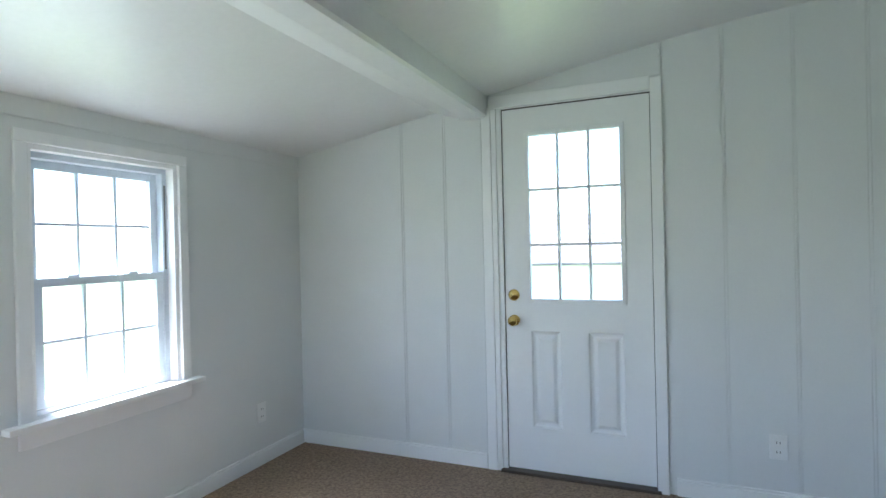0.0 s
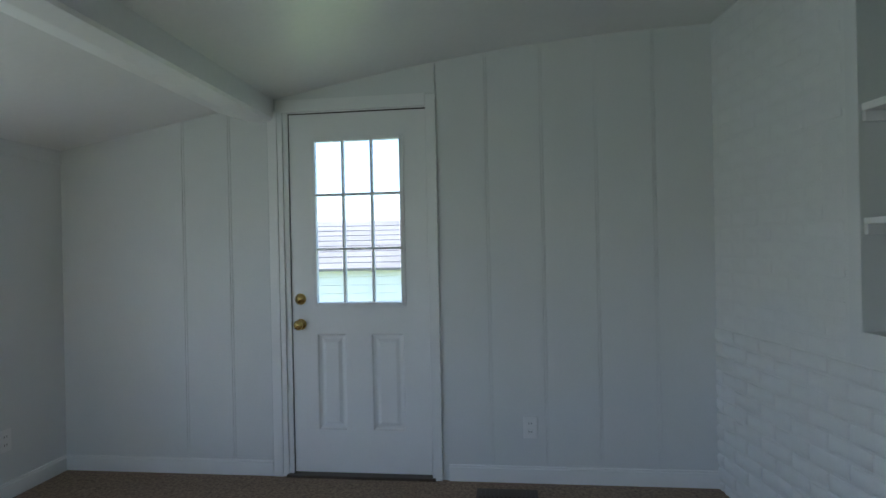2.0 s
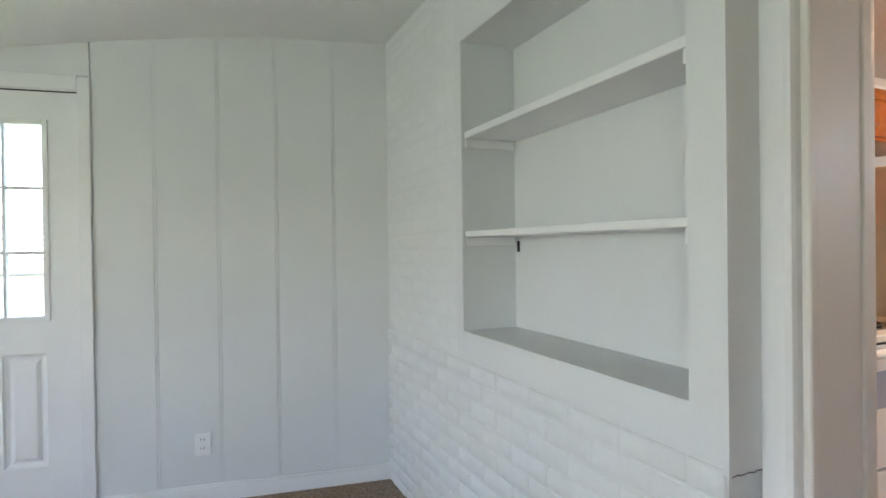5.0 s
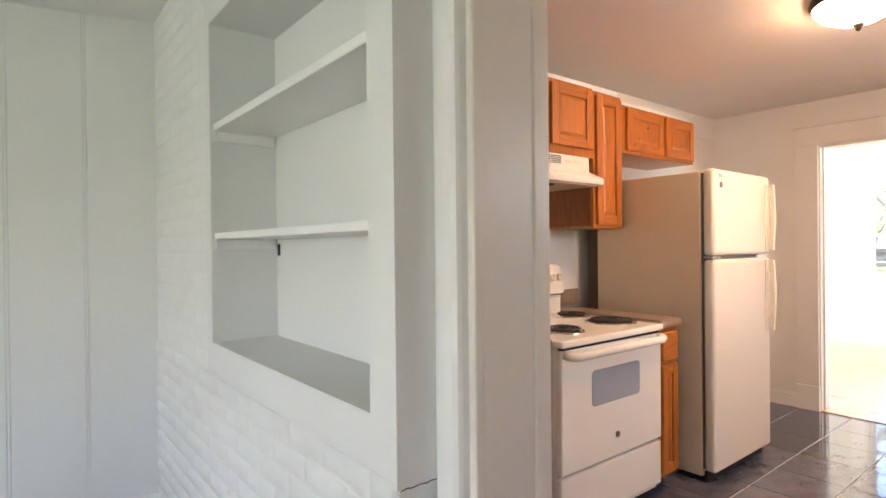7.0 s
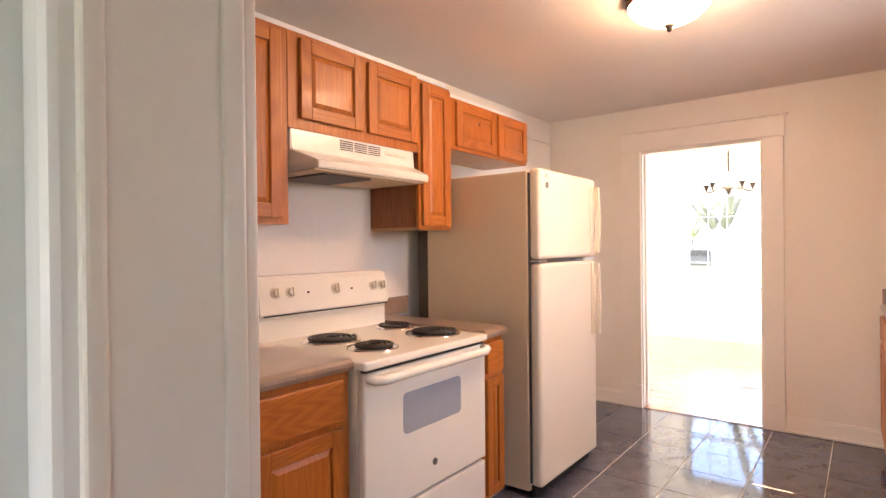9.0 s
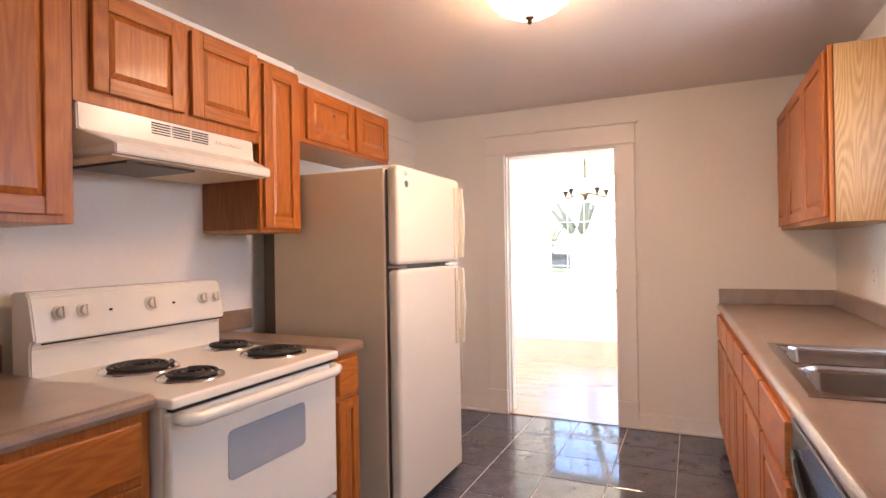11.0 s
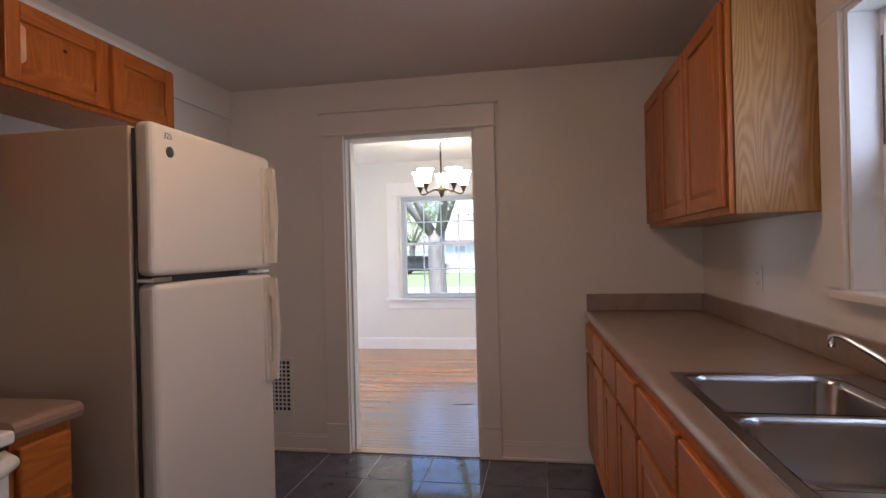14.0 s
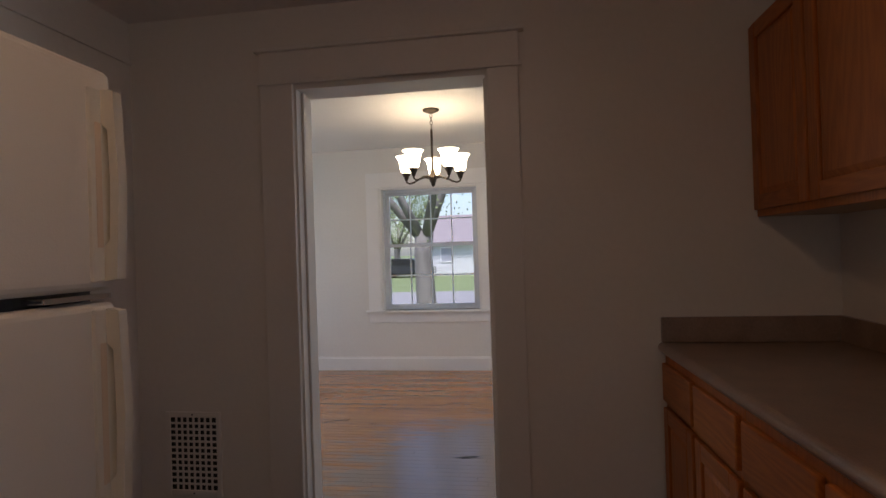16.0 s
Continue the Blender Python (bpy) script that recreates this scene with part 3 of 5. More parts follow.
for z, nm in ((0.876, "knob"), (1.017, "deadbolt")):
    prof = [(0.0, 0.0), (0.03, 0.0), (0.031, 0.006), (0.02, 0.01), (0.011, 0.014), (0.011, 0.03), (0.024, 0.036), (0.028, 0.048), (0.022, 0.058), (0.0, 0.061)] if nm == "knob" else [(0.0, 0.0), (0.031, 0.0), (0.032, 0.008), (0.024, 0.012), (0.018, 0.018), (0.0, 0.02)]
    bm = lathe(prof, 0, 0, 24)
    bmesh.ops.rotate(bm, verts=bm.verts, cent=(0, 0, 0), matrix=Matrix.Rotation(radians(90), 3, 'X'))
    bmesh.ops.translate(bm, verts=bm.verts, vec=(-2.24, dy, z))
    part(nm, bm, BRASS, D, "polished brass " + nm, smooth=True)
# head seal; the left strip is a shadow line made as dark geometry
part("weatherstrip", boxes((dx0 - 0.004, dx1 + 0.004, dy - 0.002, dy + 0.03, 2.051, 2.0595), (dx0 - 0.0038, dx0 - 0.0004, dy - 0.001, dy + 0.03, 0.05, 2.051)), DARK, D, "dark seal above the door and a dark strip as shadow line at its left edge")
part("strike_plate", boxes((dx0 - 0.03, dx0 - 0.004, 0.002, 0.005, 0.87, 0.89)), GREYM, D)
DF = thing("door_frame", "white painted casing round the exterior door", "door frame", (-1.91, 0.0, 0), FAM, kind="structure")
part("jamb", boxes((DOOR[0], dx0 - 0.004, 0.0, 0.15, 0, 2.075), (dx1 + 0.004, DOOR[1], 0.0, 0.15, 0, 2.075), (dx0 - 0.004, dx1 + 0.004, 0.0, 0.15, dz1 + 0.006, 2.075)), TRIM, DF)
part("stop", boxes((dx0 - 0.004, dx0 + 0.012, dy + 0.042, dy + 0.07, 0, 2.05), (dx1 - 0.012, dx1 + 0.004, dy + 0.042, dy + 0.07, 0, 2.05), (dx0 + 0.012, dx1 - 0.012, dy + 0.042, dy + 0.07, 2.03, 2.05)), DARK, DF)
part("casing", boxes((-2.405, -2.35, -0.018, 0, 0, 2.07), (-2.352, -2.32, -0.012, 0, 0, 2.07), bevel=0.004), TRIM, DF)
part("casing", boxes((-1.51, -1.455, -0.018, 0, 0, 2.12), bevel=0.005), TRIM, DF)
part("head_casing", boxes((-2.36, -1.51, -0.016, 0, 2.06, 2.13), bevel=0.004), TRIM, DF)
part("threshold", boxes((DOOR[0] + 0.002, DOOR[1] - 0.002, -0.03, 0.14, 0.001, 0.044), bevel=0.004), VENTM, DF)
outlet("outlet", FAM @ Matrix.Translation((0, -0.006, 0)), -0.983, 0.325, "white duplex wall outlet on the panelled wall")
outlet("outlet", WWALL, -0.40, 0.335, "white duplex wall outlet low on the plain wall")
R = thing("floor_register", "brown metal floor register in the carpet", "vent", (-1.11, -0.16, 0), FAM)
part("frame", boxes((-1.265, -0.955, -0.215, -0.105, 0.03, 0.036), bevel=0.002), VENTM, R)
for k in range(14):
    x = -1.25 + k * 0.0215
    part("slat", boxes((x, x + 0.008, -0.205, -0.115, 0.036, 0.041)), VENTM, R)
window("window_1", WWALL, *WIN_W, 0.15, "white double-hung window with grids in a pale blue-grey vinyl frame", 3, casing=0.05, head=0.05, horn=0.055, apron=0.075, mid=0.49, track=True)

# ---- the setting: kitchen ----
KN, KS, KE, KC, KW = 2.76, -0.20, 6.355, 2.395, 2.36
EWALL = Matrix.Translation((KE, 0, 0)) @ pose(0, 0, 0, 0, 0, -90)
SWALL = Matrix.Translation((0, KS, 0)) @ pose(0, 0, 0, 0, 0, 180)
NWALL = Matrix.Translation((0, KN, 0))
ODY0, ODY1, ODZ = 1.118, 1.967, 2.04
WIN_S = (-4.825, -3.70, 1.145, 2.0)
wall("wall_east_kitchen", EWALL, -2.9, 0.4, KC + 0.2, 0.14, [(-ODY1, -ODY0, 0, ODZ)], KWALL, "cream painted wall with a cased doorway")
wall("wall_south_kitchen", SWALL, -KE - 0.0, -2.36, KC + 0.2, 0.2, [WIN_S], KWALL, "cream painted wall behind the sink")
wall("wall_north_kitchen", NWALL, 2.36, KE, KC + 0.2, 0.14, [], KWALL, "cream painted wall behind stove and fridge")
solid("ceiling_kitchen", boxes((2.36, KE + 0.14, KS - 0.1, KN + 0.1, KC, KC + 0.15)), CEILK, "off-white painted kitchen ceiling", "ceiling")
FLK = solid("floor_kitchen", boxes((1.97, KE + 0.06, KS, KN, -0.1, -0.003)), GROUT, "slate blue ceramic tile floor with pale grout", "floor")
solid("trim_ceiling", boxes((3.0, KE, KN - 0.012, KN, 2.2, 2.215), bevel=0.003), KWALL, "painted rail on the wall above the fridge", "trim")
for a, b in ((-2.76, -2.115), (-0.99, -0.43)):
    solid("baseboard_kitchen", boxes((a, b, -0.016, 0, 0, 0.098), (a, b, -0.011, 0, 0.098, 0.112), bevel=0.003), KTRIM, "tall cream painted baseboard", "baseboard", EWALL)
    solid("baseboard_shoe", boxes((a, b, -0.03, -0.0165, 0, 0.02), bevel=0.006), KTRIM, "cream quarter-round shoe moulding", "baseboard", EWALL)
DC = thing("doorway_casing", "wide cream painted casing with plinth blocks round a doorway", "door frame", (KE, 1.54, 0), kind="structure")
for a, b in ((0.99, ODY0), (ODY1, 2.118)):
    part("casing", boxes((KE - 0.022, KE, a, b, 0.19, 2.055), bevel=0.004), KTRIM, DC)
    part("plinth", boxes((KE - 0.03, KE, a - 0.004, b + 0.004, 0, 0.19), bevel=0.004), KTRIM, DC)
part("head_casing", boxes((KE - 0.022, KE, 0.985, 2.117, 2.056, 2.195), bevel=0.003), KTRIM, DC)
part("cap", boxes((KE - 0.04, KE, 0.965, 2.135, 2.195, 2.212), bevel=0.004), KTRIM, DC)
part("fillet", boxes((KE - 0.032, KE - 0.022, 0.975, 2.125, 2.05, 2.066), bevel=0.003), KTRIM, DC)
part("jamb", boxes((KE - 0.001, KE + 0.165, ODY1 - 0.01, ODY1 + 0.001, 0, ODZ), (KE - 0.001, KE + 0.165, ODY0 - 0.001, ODY0 + 0.01, 0, ODZ), (KE - 0.001, KE + 0.165, ODY0 + 0.01, ODY1 - 0.01, ODZ - 0.01, ODZ + 0.001)), KTRIM, DC)
part("stop", boxes((KE + 0.05, KE + 0.085, ODY1 - 0.022, ODY1 - 0.01, 0, ODZ - 0.01), (KE + 0.05, KE + 0.085, ODY0 + 0.01, ODY0 + 0.022, 0, ODZ - 0.01), bevel=0.003), KTRIM, DC)
part("threshold", boxes((KE - 0.01, KE + 0.05, ODY0 + 0.01, ODY1 - 0.01, -0.004, 0.006), bevel=0.003), PLANK, DC)
window("window_2", SWALL, *WIN_S, 0.2, "white double-hung kitchen window with grids above the sink", 4, casing=0.125, head=0.14, horn=-0.118, apron=0.0001, set_back=0.085, liner=TRIM, mid=0.47, cap=True, rail=0.034, paint=KTRIM, track=True, screen=True)
outlet("outlet", SWALL, -5.53, 1.14, "cream painted wall outlet above the counter", KWALL)
for x in (-4.88, -3.62):
    hk = thing("curtain_hook", "small white curtain rod bracket on the window head", "hook", (x, -0.02, 2.07), SWALL)
    part("plate", boxes((x - 0.007, x + 0.007, -0.024, -0.02, 2.055, 2.095), bevel=0.001), TRIM, hk)
    part("arm", tube([(x, -0.024, 2.08), (x, -0.05, 2.08), (x, -0.055, 2.09)], 0.003, 6), TRIM, hk)
# square-holed return vent
V = thing("return_vent", "cream stamped metal return-air vent with square holes", "vent", (KE - 0.01, 2.49, 0.235))
VY0, VY1, VZ0, VZ1 = 2.377, 2.602, 0.26, 0.587
part("backing", boxes((KE - 0.003, KE - 0.001, VY0, VY1, VZ0, VZ1)), DARK, V)
part("frame", boxes((KE - 0.012, KE - 0.001, VY0 - 0.022, VY0, VZ0 - 0.025, VZ1 + 0.025), (KE - 0.012, KE - 0.001, VY1, VY1 + 0.022, VZ0 - 0.025, VZ1 + 0.025), (KE - 0.0118, KE - 0.001, VY0, VY1, VZ0 - 0.025, VZ0), (KE - 0.0118, KE - 0.001, VY0, VY1, VZ1, VZ1 + 0.025), bevel=0.002, seg=1), KTRIM, V)
for k in range(1, 8):
    y = VY0 + (VY1 - VY0) * k / 8
    part("bar", boxes((KE - 0.0062, KE - 0.0042, y - 0.005, y + 0.005, VZ0, VZ1)), KTRIM, V)
for k in range(1, 12):
    z = VZ0 + (VZ1 - VZ0) * k / 12
    part("bar", boxes((KE - 0.006, KE - 0.0044, VY0, VY1, z - 0.005, z + 0.005)), KTRIM, V)
for z in (VZ0 - 0.013, VZ1 + 0.013):
    part("screw", boxes((KE - 0.0135, KE - 0.0118, 2.486, 2.494, z - 0.004, z + 0.004), bevel=0.001, seg=1), GREYM, V)

# ---- kitchen: north side ----
UF = 2.42      # face frames of the wall cabinets


def wall_cabinet(x0, x1, z0, z1, doors, label, front=UF, back=KN, side=OAKD, end=None):
    d = -1 if front < back else 1
    c = thing("wall_cabinet", label, "cabinet", ((x0 + x1) / 2, back, z0), group="wall cabinets")
    ya, yb = sorted((front, back + 0.001 * d))
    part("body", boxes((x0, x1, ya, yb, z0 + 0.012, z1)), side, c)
    part("bottom", boxes((x0 + 0.001, x1 - 0.001, ya + 0.002, yb - 0.002, z0, z0 + 0.0115)), OAKP, c)
    ff = sorted((front + d * 0.019, front + d * 0.0005))
    part("face_frame", boxes((x0, x1, ff[0], ff[1], z0, z1), bevel=0.001, seg=1), OAKZ, c)
    for a, b, p, q in doors:
        panel_door(c, a, b, p, q, front + d * 0.0195, d, OAKZ)
    if end:
        part("end_panel", boxes((*end, ya + 0.001, yb - 0.001, z0 + 0.001, z1 - 0.001)), OAKP, c, "pale oak veneer end panel")
    return c


wall_cabinet(2.63, 3.288, 1.405, 2.2, [(2.66, 2.945, 1.43, 2.175), (2.965, 3.25, 1.43, 2.175)], "honey oak wall cabinet with raised-panel doors")
wall_cabinet(3.29, 4.108, 1.80, 2.2, [(3.345, 3.7, 1.845, 2.178), (3.735, 4.09, 1.845, 2.178)], "short honey oak wall cabinet above the range hood")
wall_cabinet(4.11, 4.386, 1.40, 2.19, [(4.128, 4.37, 1.42, 2.17)], "narrow tall honey oak wall cabinet")
OVERF = wall_cabinet(4.388, 5.27, 1.862, 2.155, [(4.435, 4.855, 1.88, 2.14), (4.885, 5.25, 1.88, 2.14)], "short honey oak wall cabinet above the fridge")
part("knot", prism(bmesh.new(), [(4.662 + 0.009 * math.cos(radians(45 * k)), 2.04 + 0.007 * math.sin(radians(45 * k))) for k in range(8)], "y", UF - 0.0362, UF - 0.0352), DARK, OVERF, "small dark knot hole in the door")
solid("trim_cabinet_top", boxes((2.63, 4.386, UF + 0.004, KN, 2.203, 2.232), (4.388, 5.26, UF + 0.006, KN, 2.158, 2.185), bevel=0.002), TRIM, "white filler board on top of the wall cabinets", "trim")
# range hood
HD = thing("range_hood", "almond metal range hood with vent slots under the cabinet", "range hood", (3.69, KN, 1.58))
bm = bmesh.new()
prism(bm, [(2.74, 1.80), (2.40, 1.80), (2.395, 1.715), (2.31, 1.675), (2.30, 1.668), (2.30, 1.635), (2.74, 1.635)], "x", 3.3, 4.07)
for v in bm.verts:
    if v.co.x < 3.31 and v.co.y < 2.35:
        v.co.x += 0.06
bmesh.ops.bevel(bm, geom=list(bm.edges), offset=0.004, segments=2, affect='EDGES')
part("canopy", bm, ENAMEL, HD)
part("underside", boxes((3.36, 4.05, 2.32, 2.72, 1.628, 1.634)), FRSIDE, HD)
part("filter", boxes((3.44, 3.72, 2.36, 2.66, 1.618, 1.6275), bevel=0.002), VENTM, HD, "dark greasy mesh filter")
for g in range(3):
    for k in range(5):
        x = 3.565 + g * 0.088
        part("slot", boxes((x, x + 0.078, 2.3955, 2.3985, 1.745 + k * 0.0095, 1.749 + k * 0.0095)), DARK, HD)
part("badge", boxes((3.86, 4.0, 2.3955, 2.3985, 1.756, 1.772), bevel=0.001, seg=1), ALMOND, HD)
for x in (3.89, 3.95):
    part("switch", boxes((x - 0.014, x + 0.014, 2.392, 2.3955, 1.759, 1.769), bevel=0.0015, seg=1), ENAMEL, HD)

# stove
SX0, SX1, SY, SZ = 3.262, 4.055, 1.955, 0.9
ST = thing("stove", "white electric coil range with four burners and an oven", "stove", ((SX0 + SX1) / 2, 2.3, 0))
part("body", boxes((SX0 + 0.004, SX1 - 0.004, SY + 0.035, 2.70, 0.06, SZ - 0.03), bevel=0.004), ENAMEL, ST)
part("cooktop", boxes((SX0, SX1, SY - 0.012, 2.66, SZ - 0.032, SZ), bevel=0.012, seg=3), ENAMEL, ST, smooth=False)
bm = bmesh.new()
prism(bm, [(2.70, SZ - 0.05), (2.60, SZ - 0.02), (2.60, SZ + 0.10), (2.592, SZ + 0.118), (2.57, SZ + 0.12), (2.60, 1.17), (2.62, 1.185), (2.70, 1.185)], "x", SX0, SX1)
bmesh.ops.bevel(bm, geom=list(bm.edges), offset=0.006, segments=2, affect='EDGES')
part("backguard", bm, ENAMEL, ST)
part("seam", boxes((SX0 + 0.02, SX1 - 0.02, 2.566, 2.572, SZ + 0.112, SZ + 0.117)), DARK, ST)
for x in (3.35, 3.43, 3.695, 3.945, 4.01):
    big = 1.15 if x == 3.695 else 1.0
    bm = lathe([(0.0, 0.0), (0.026 * big, 0.0), (0.026 * big, 0.004), (0.02 * big, 0.006), (0.018 * big, 0.022), (0.0, 0.024)], 0, 0, 20)
    box(bm, -0.005, 0.005, -0.02 * big, 0.02 * big, 0.02, 0.03, bevel=0.002)
    bmesh.ops.rotate(bm, verts=bm.verts, cent=(0, 0, 0), matrix=Matrix.Rotation(radians(82), 3, 'X'))
    bmesh.ops.translate(bm, verts=bm.verts, vec=(x, 2.583, 1.112))
    part("knob", bm, ALMOND, ST, smooth=False)
for x in (3.53, 3.8):
    part("indicator", boxes((x - 0.005, x + 0.005, 2.583, 2.588, 1.1, 1.108)), DARK, ST)
for x, y, r in ((3.51, 2.405, 0.112), (3.49, 2.13, 0.088), (3.955, 2.45, 0.088), (3.915, 2.16, 0.112)):
    bn = part("drip_pan", lathe([(r + 0.018, SZ), (r + 0.016, SZ + 0.006), (r + 0.004, SZ + 0.005), (r * 0.7, SZ + 0.0012), (0.0, SZ + 0.001)], x, y, 40), CHROME, ST, "chrome drip pan ring", smooth=True)
    pts, turns = [], 4 if r > 0.1 else 3.2
    n = int(turns * 26)
    for k in range(n):
        a = 2 * math.pi * k / 26
        q = r * (0.22 + 0.76 * k / n)
        pts.append((x + q * math.cos(a), y + q * math.sin(a), SZ + 0.014))
    part("coil", tube(pts, 0.0065, 6), COIL, bn, "black coil element", smooth=True)
OD = part("oven_door", boxes((SX0 + 0.006, SX1 - 0.006, SY, SY + 0.034, 0.325, 0.855), bevel=0.012, seg=3), ENAMEL, ST)
part("window", prism(bmesh.new(), rounded(3.475, 3.85, 0.585, 0.745, 0.022), "y", SY - 0.002, SY + 0.004), OVENGL, OD, "grey tinted oven window")
hp = [(SX0 + 0.03, SY - 0.001, 0.84), (SX0 + 0.035, SY - 0.03, 0.835), (SX0 + 0.07, SY - 0.042, 0.832), (SX1 - 0.07, SY - 0.042, 0.832), (SX1 - 0.035, SY - 0.03, 0.835), (SX1 - 0.03, SY - 0.001, 0.84)]
part("handle", tube(hp, 0.019, 14), ENAMEL, OD, smooth=True)
bm = lathe([(0.0, 0.0), (0.014, 0.0), (0.014, 0.004), (0.0, 0.005)], 0, 0, 20)
bmesh.ops.rotate(bm, verts=bm.verts, cent=(0, 0, 0), matrix=Matrix.Rotation(radians(90), 3, 'X'))
bmesh.ops.translate(bm, verts=bm.verts, vec=(3.665, SY, 0.425))
part("badge", bm, GREYM, OD)
part("drawer", boxes((SX0 + 0.006, SX1 - 0.006, SY + 0.004, SY + 0.034, 0.09, 0.312), bevel=0.012, seg=3), ENAMEL, ST)
part("vent_gap", boxes((SX0 + 0.02, SX1 - 0.02, SY + 0.004, SY + 0.03, 0.856, 0.867)), DARK, ST)
part("plinth", boxes((SX0 + 0.03, SX1 - 0.03, SY + 0.06, 2.68, 0.0, 0.06)), DARK, ST)


def base_cabinet(x0, x1, front, back, units, label, toe=0.1, top=0.872, base=IDN, inner=0.872):
    d = -1 if front < back else 1
    c = thing("base_cabinet", label, "cabinet", ((x0 + x1) / 2, back, 0), base, group="base cabinets")
    ya, yb = sorted((front, back + d * 0.001))
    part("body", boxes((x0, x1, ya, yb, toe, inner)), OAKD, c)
    ta, tb = sorted((front - d * 0.06, back + d * 0.002))
    part("toe_kick", boxes((x0 + 0.002, x1 - 0.002, ta, tb, 0, toe - 0.001)), DARK, c)
    ff = sorted((front + d * 0.0005, front + d * 0.019))
    part("face_frame", boxes((x0, x1, ff[0], ff[1], toe, top), bevel=0.001, seg=1), OAKZ, c)
    for a, b in units:
        drawer_front(c, a, b, 0.70, 0.845, front + d * 0.0195, d)
        panel_door(c, a, b, toe + 0.02, 0.675, front + d * 0.0195, d, OAKZ)
    return c


base_cabinet(2.42, 3.25, 2.035, KN, [(2.45, 2.84), (2.86, 3.215)], "honey oak base cabinet with drawer and raised-panel door")
base_cabinet(4.068, 4.24, 2.0, KN, [(4.08, 4.225)], "narrow honey oak base cabinet beside the stove")


def counter(name, x0, x1, y0, y1, label, splash):
    """A post-formed laminate top; the long rounded nose is at y0 (towards the room)."""
    c = thing(name, label, "countertop", ((x0 + x1) / 2, y1, 0.875))
    d = 1 if y1 > y0 else -1
    bm = bmesh.new()
    prism(bm, [(y1, 0.875), (y1, 0.912), (y0 + d * 0.03, 0.912), (y0 + d * 0.012, 0.909), (y0 + d * 0.002, 0.9), (y0, 0.888), (y0 + d * 0.004, 0.873), (y0 + d * 0.02, 0.87), (y0 + d * 0.03, 0.875)], "x", x0, x1)
    part("worktop", bm, LAMIN, c)
    for s in splash:
        part("backsplash", boxes(s, bevel=0.004), LAMIN, c)
    return c


counter("countertop", 2.37, 3.255, 1.99, KN, "brown stone-look laminate countertop beside the stove", [(2.37, 3.255, KN - 0.02, KN - 0.001, 0.9125, 1.01)])
counter("countertop", 4.062, 4.26, 1.955, KN, "short brown laminate countertop between stove and fridge", [(4.062, 4.405, KN - 0.02, KN - 0.001, 0.9125, 1.015)])

# fridge
FX0, FX1, FY, FT = 4.42, 5.15, 1.86, 1.708
FR = thing("fridge", "off-white top-freezer refrigerator with moulded handles", "refrigerator", ((FX0 + FX1) / 2, 2.2, 0))
part("body", boxes((FX0, FX1, FY + 0.075, 2.60, 0.03, FT - 0.012), bevel=0.006), FRSIDE, FR, "side panels in a darker beige than the doors")
# dark brown block filling part of the gap behind the body
part("rear_panel", boxes((FX0 + 0.003, FX1 - 0.003, 2.6005, 2.672, 0.05, FT - 0.03)), VENTM, FR, "dark brown strip between the fridge body and the wall")
part("gasket", boxes((FX0 + 0.012, FX1 - 0.012, FY + 0.062, FY + 0.0745, 0.07, FT - 0.02)), GREYM, FR)
for nm, z0, z1 in (("freezer_door", 1.238, FT), ("fridge_door", 0.06, 1.215)):
    dr = part(nm, boxes((FX0 + 0.002, FX1 - 0.002, FY, FY + 0.062, z0, z1), bevel=0.026, seg=5), FRIDGE, FR)
    lo, hi = (z0 + 0.02, z1 - 0.05) if nm == "freezer_door" else (0.77, z1 - 0.015)
    hx = FX1 - 0.08
    hd = part("handle", boxes((hx, FX1 - 0.024, FY - 0.008, FY + 0.002, lo, hi), bevel=0.003), ALMOND, dr, "almond moulded handle")
    bm = bmesh.new()
    prism(bm, [(FY - 0.007, lo), (FY - 0.036, lo + 0.004), (FY - 0.04, lo + 0.08), (FY - 0.046, (lo + hi) / 2), (FY - 0.04, hi - 0.08), (FY - 0.036, hi - 0.004), (FY - 0.007, hi), (FY - 0.007, hi - 0.07), (FY - 0.022, hi - 0.085), (FY - 0.026, (lo + hi) / 2), (FY - 0.022, lo + 0.085), (FY - 0.007, lo + 0.07)], "x", hx + 0.03, FX1 - 0.026)
    part("grip", bm, ALMOND, hd)
    part("recess", boxes((hx + 0.012, hx + 0.028, FY - 0.0095, FY - 0.0078, lo + 0.07, hi - 0.07), bevel=0.0007, seg=1), FRSIDE, hd)
part("hinge", boxes((FX0 + 0.004, FX0 + 0.09, FY + 0.004, FY + 0.06, 1.219, 1.234), bevel=0.003), CHROME, FR)
part("hinge", boxes((FX1 - 0.19, FX1 - 0.02, FY + 0.002, FY + 0.05, 1.221, 1.232), bevel=0.003), CHROME, FR)
bm = lathe([(0.0, 0.0), (0.017, 0.0), (0.017, 0.003), (0.0, 0.004)], 0, 0, 24)
bmesh.ops.rotate(bm, verts=bm.verts, cent=(0, 0, 0), matrix=Matrix.Rotation(radians(90), 3, 'X'))
bmesh.ops.translate(bm, verts=bm.verts, vec=(FX0 + 0.085, FY, FT - 0.085))
part("badge", bm, GREYM, FR, "round grey badge")
part("grille", boxes((FX0 + 0.02, FX1 - 0.02, FY + 0.05, FY + 0.07, 0.0, 0.055)), DARK, FR)
tx = bpy.data.curves.new("number", 'FONT')
tx.body, tx.size, tx.extrude = "325", 0.026, 0.0003
tob = new("number_sticker", tx)
bpy.context.view_layer.update()
tme = bpy.data.meshes.new_from_object(tob.evaluated_get(bpy.context.evaluated_depsgraph_get()))
bpy.data.objects.remove(tob)
tme.materials.append(DARK)
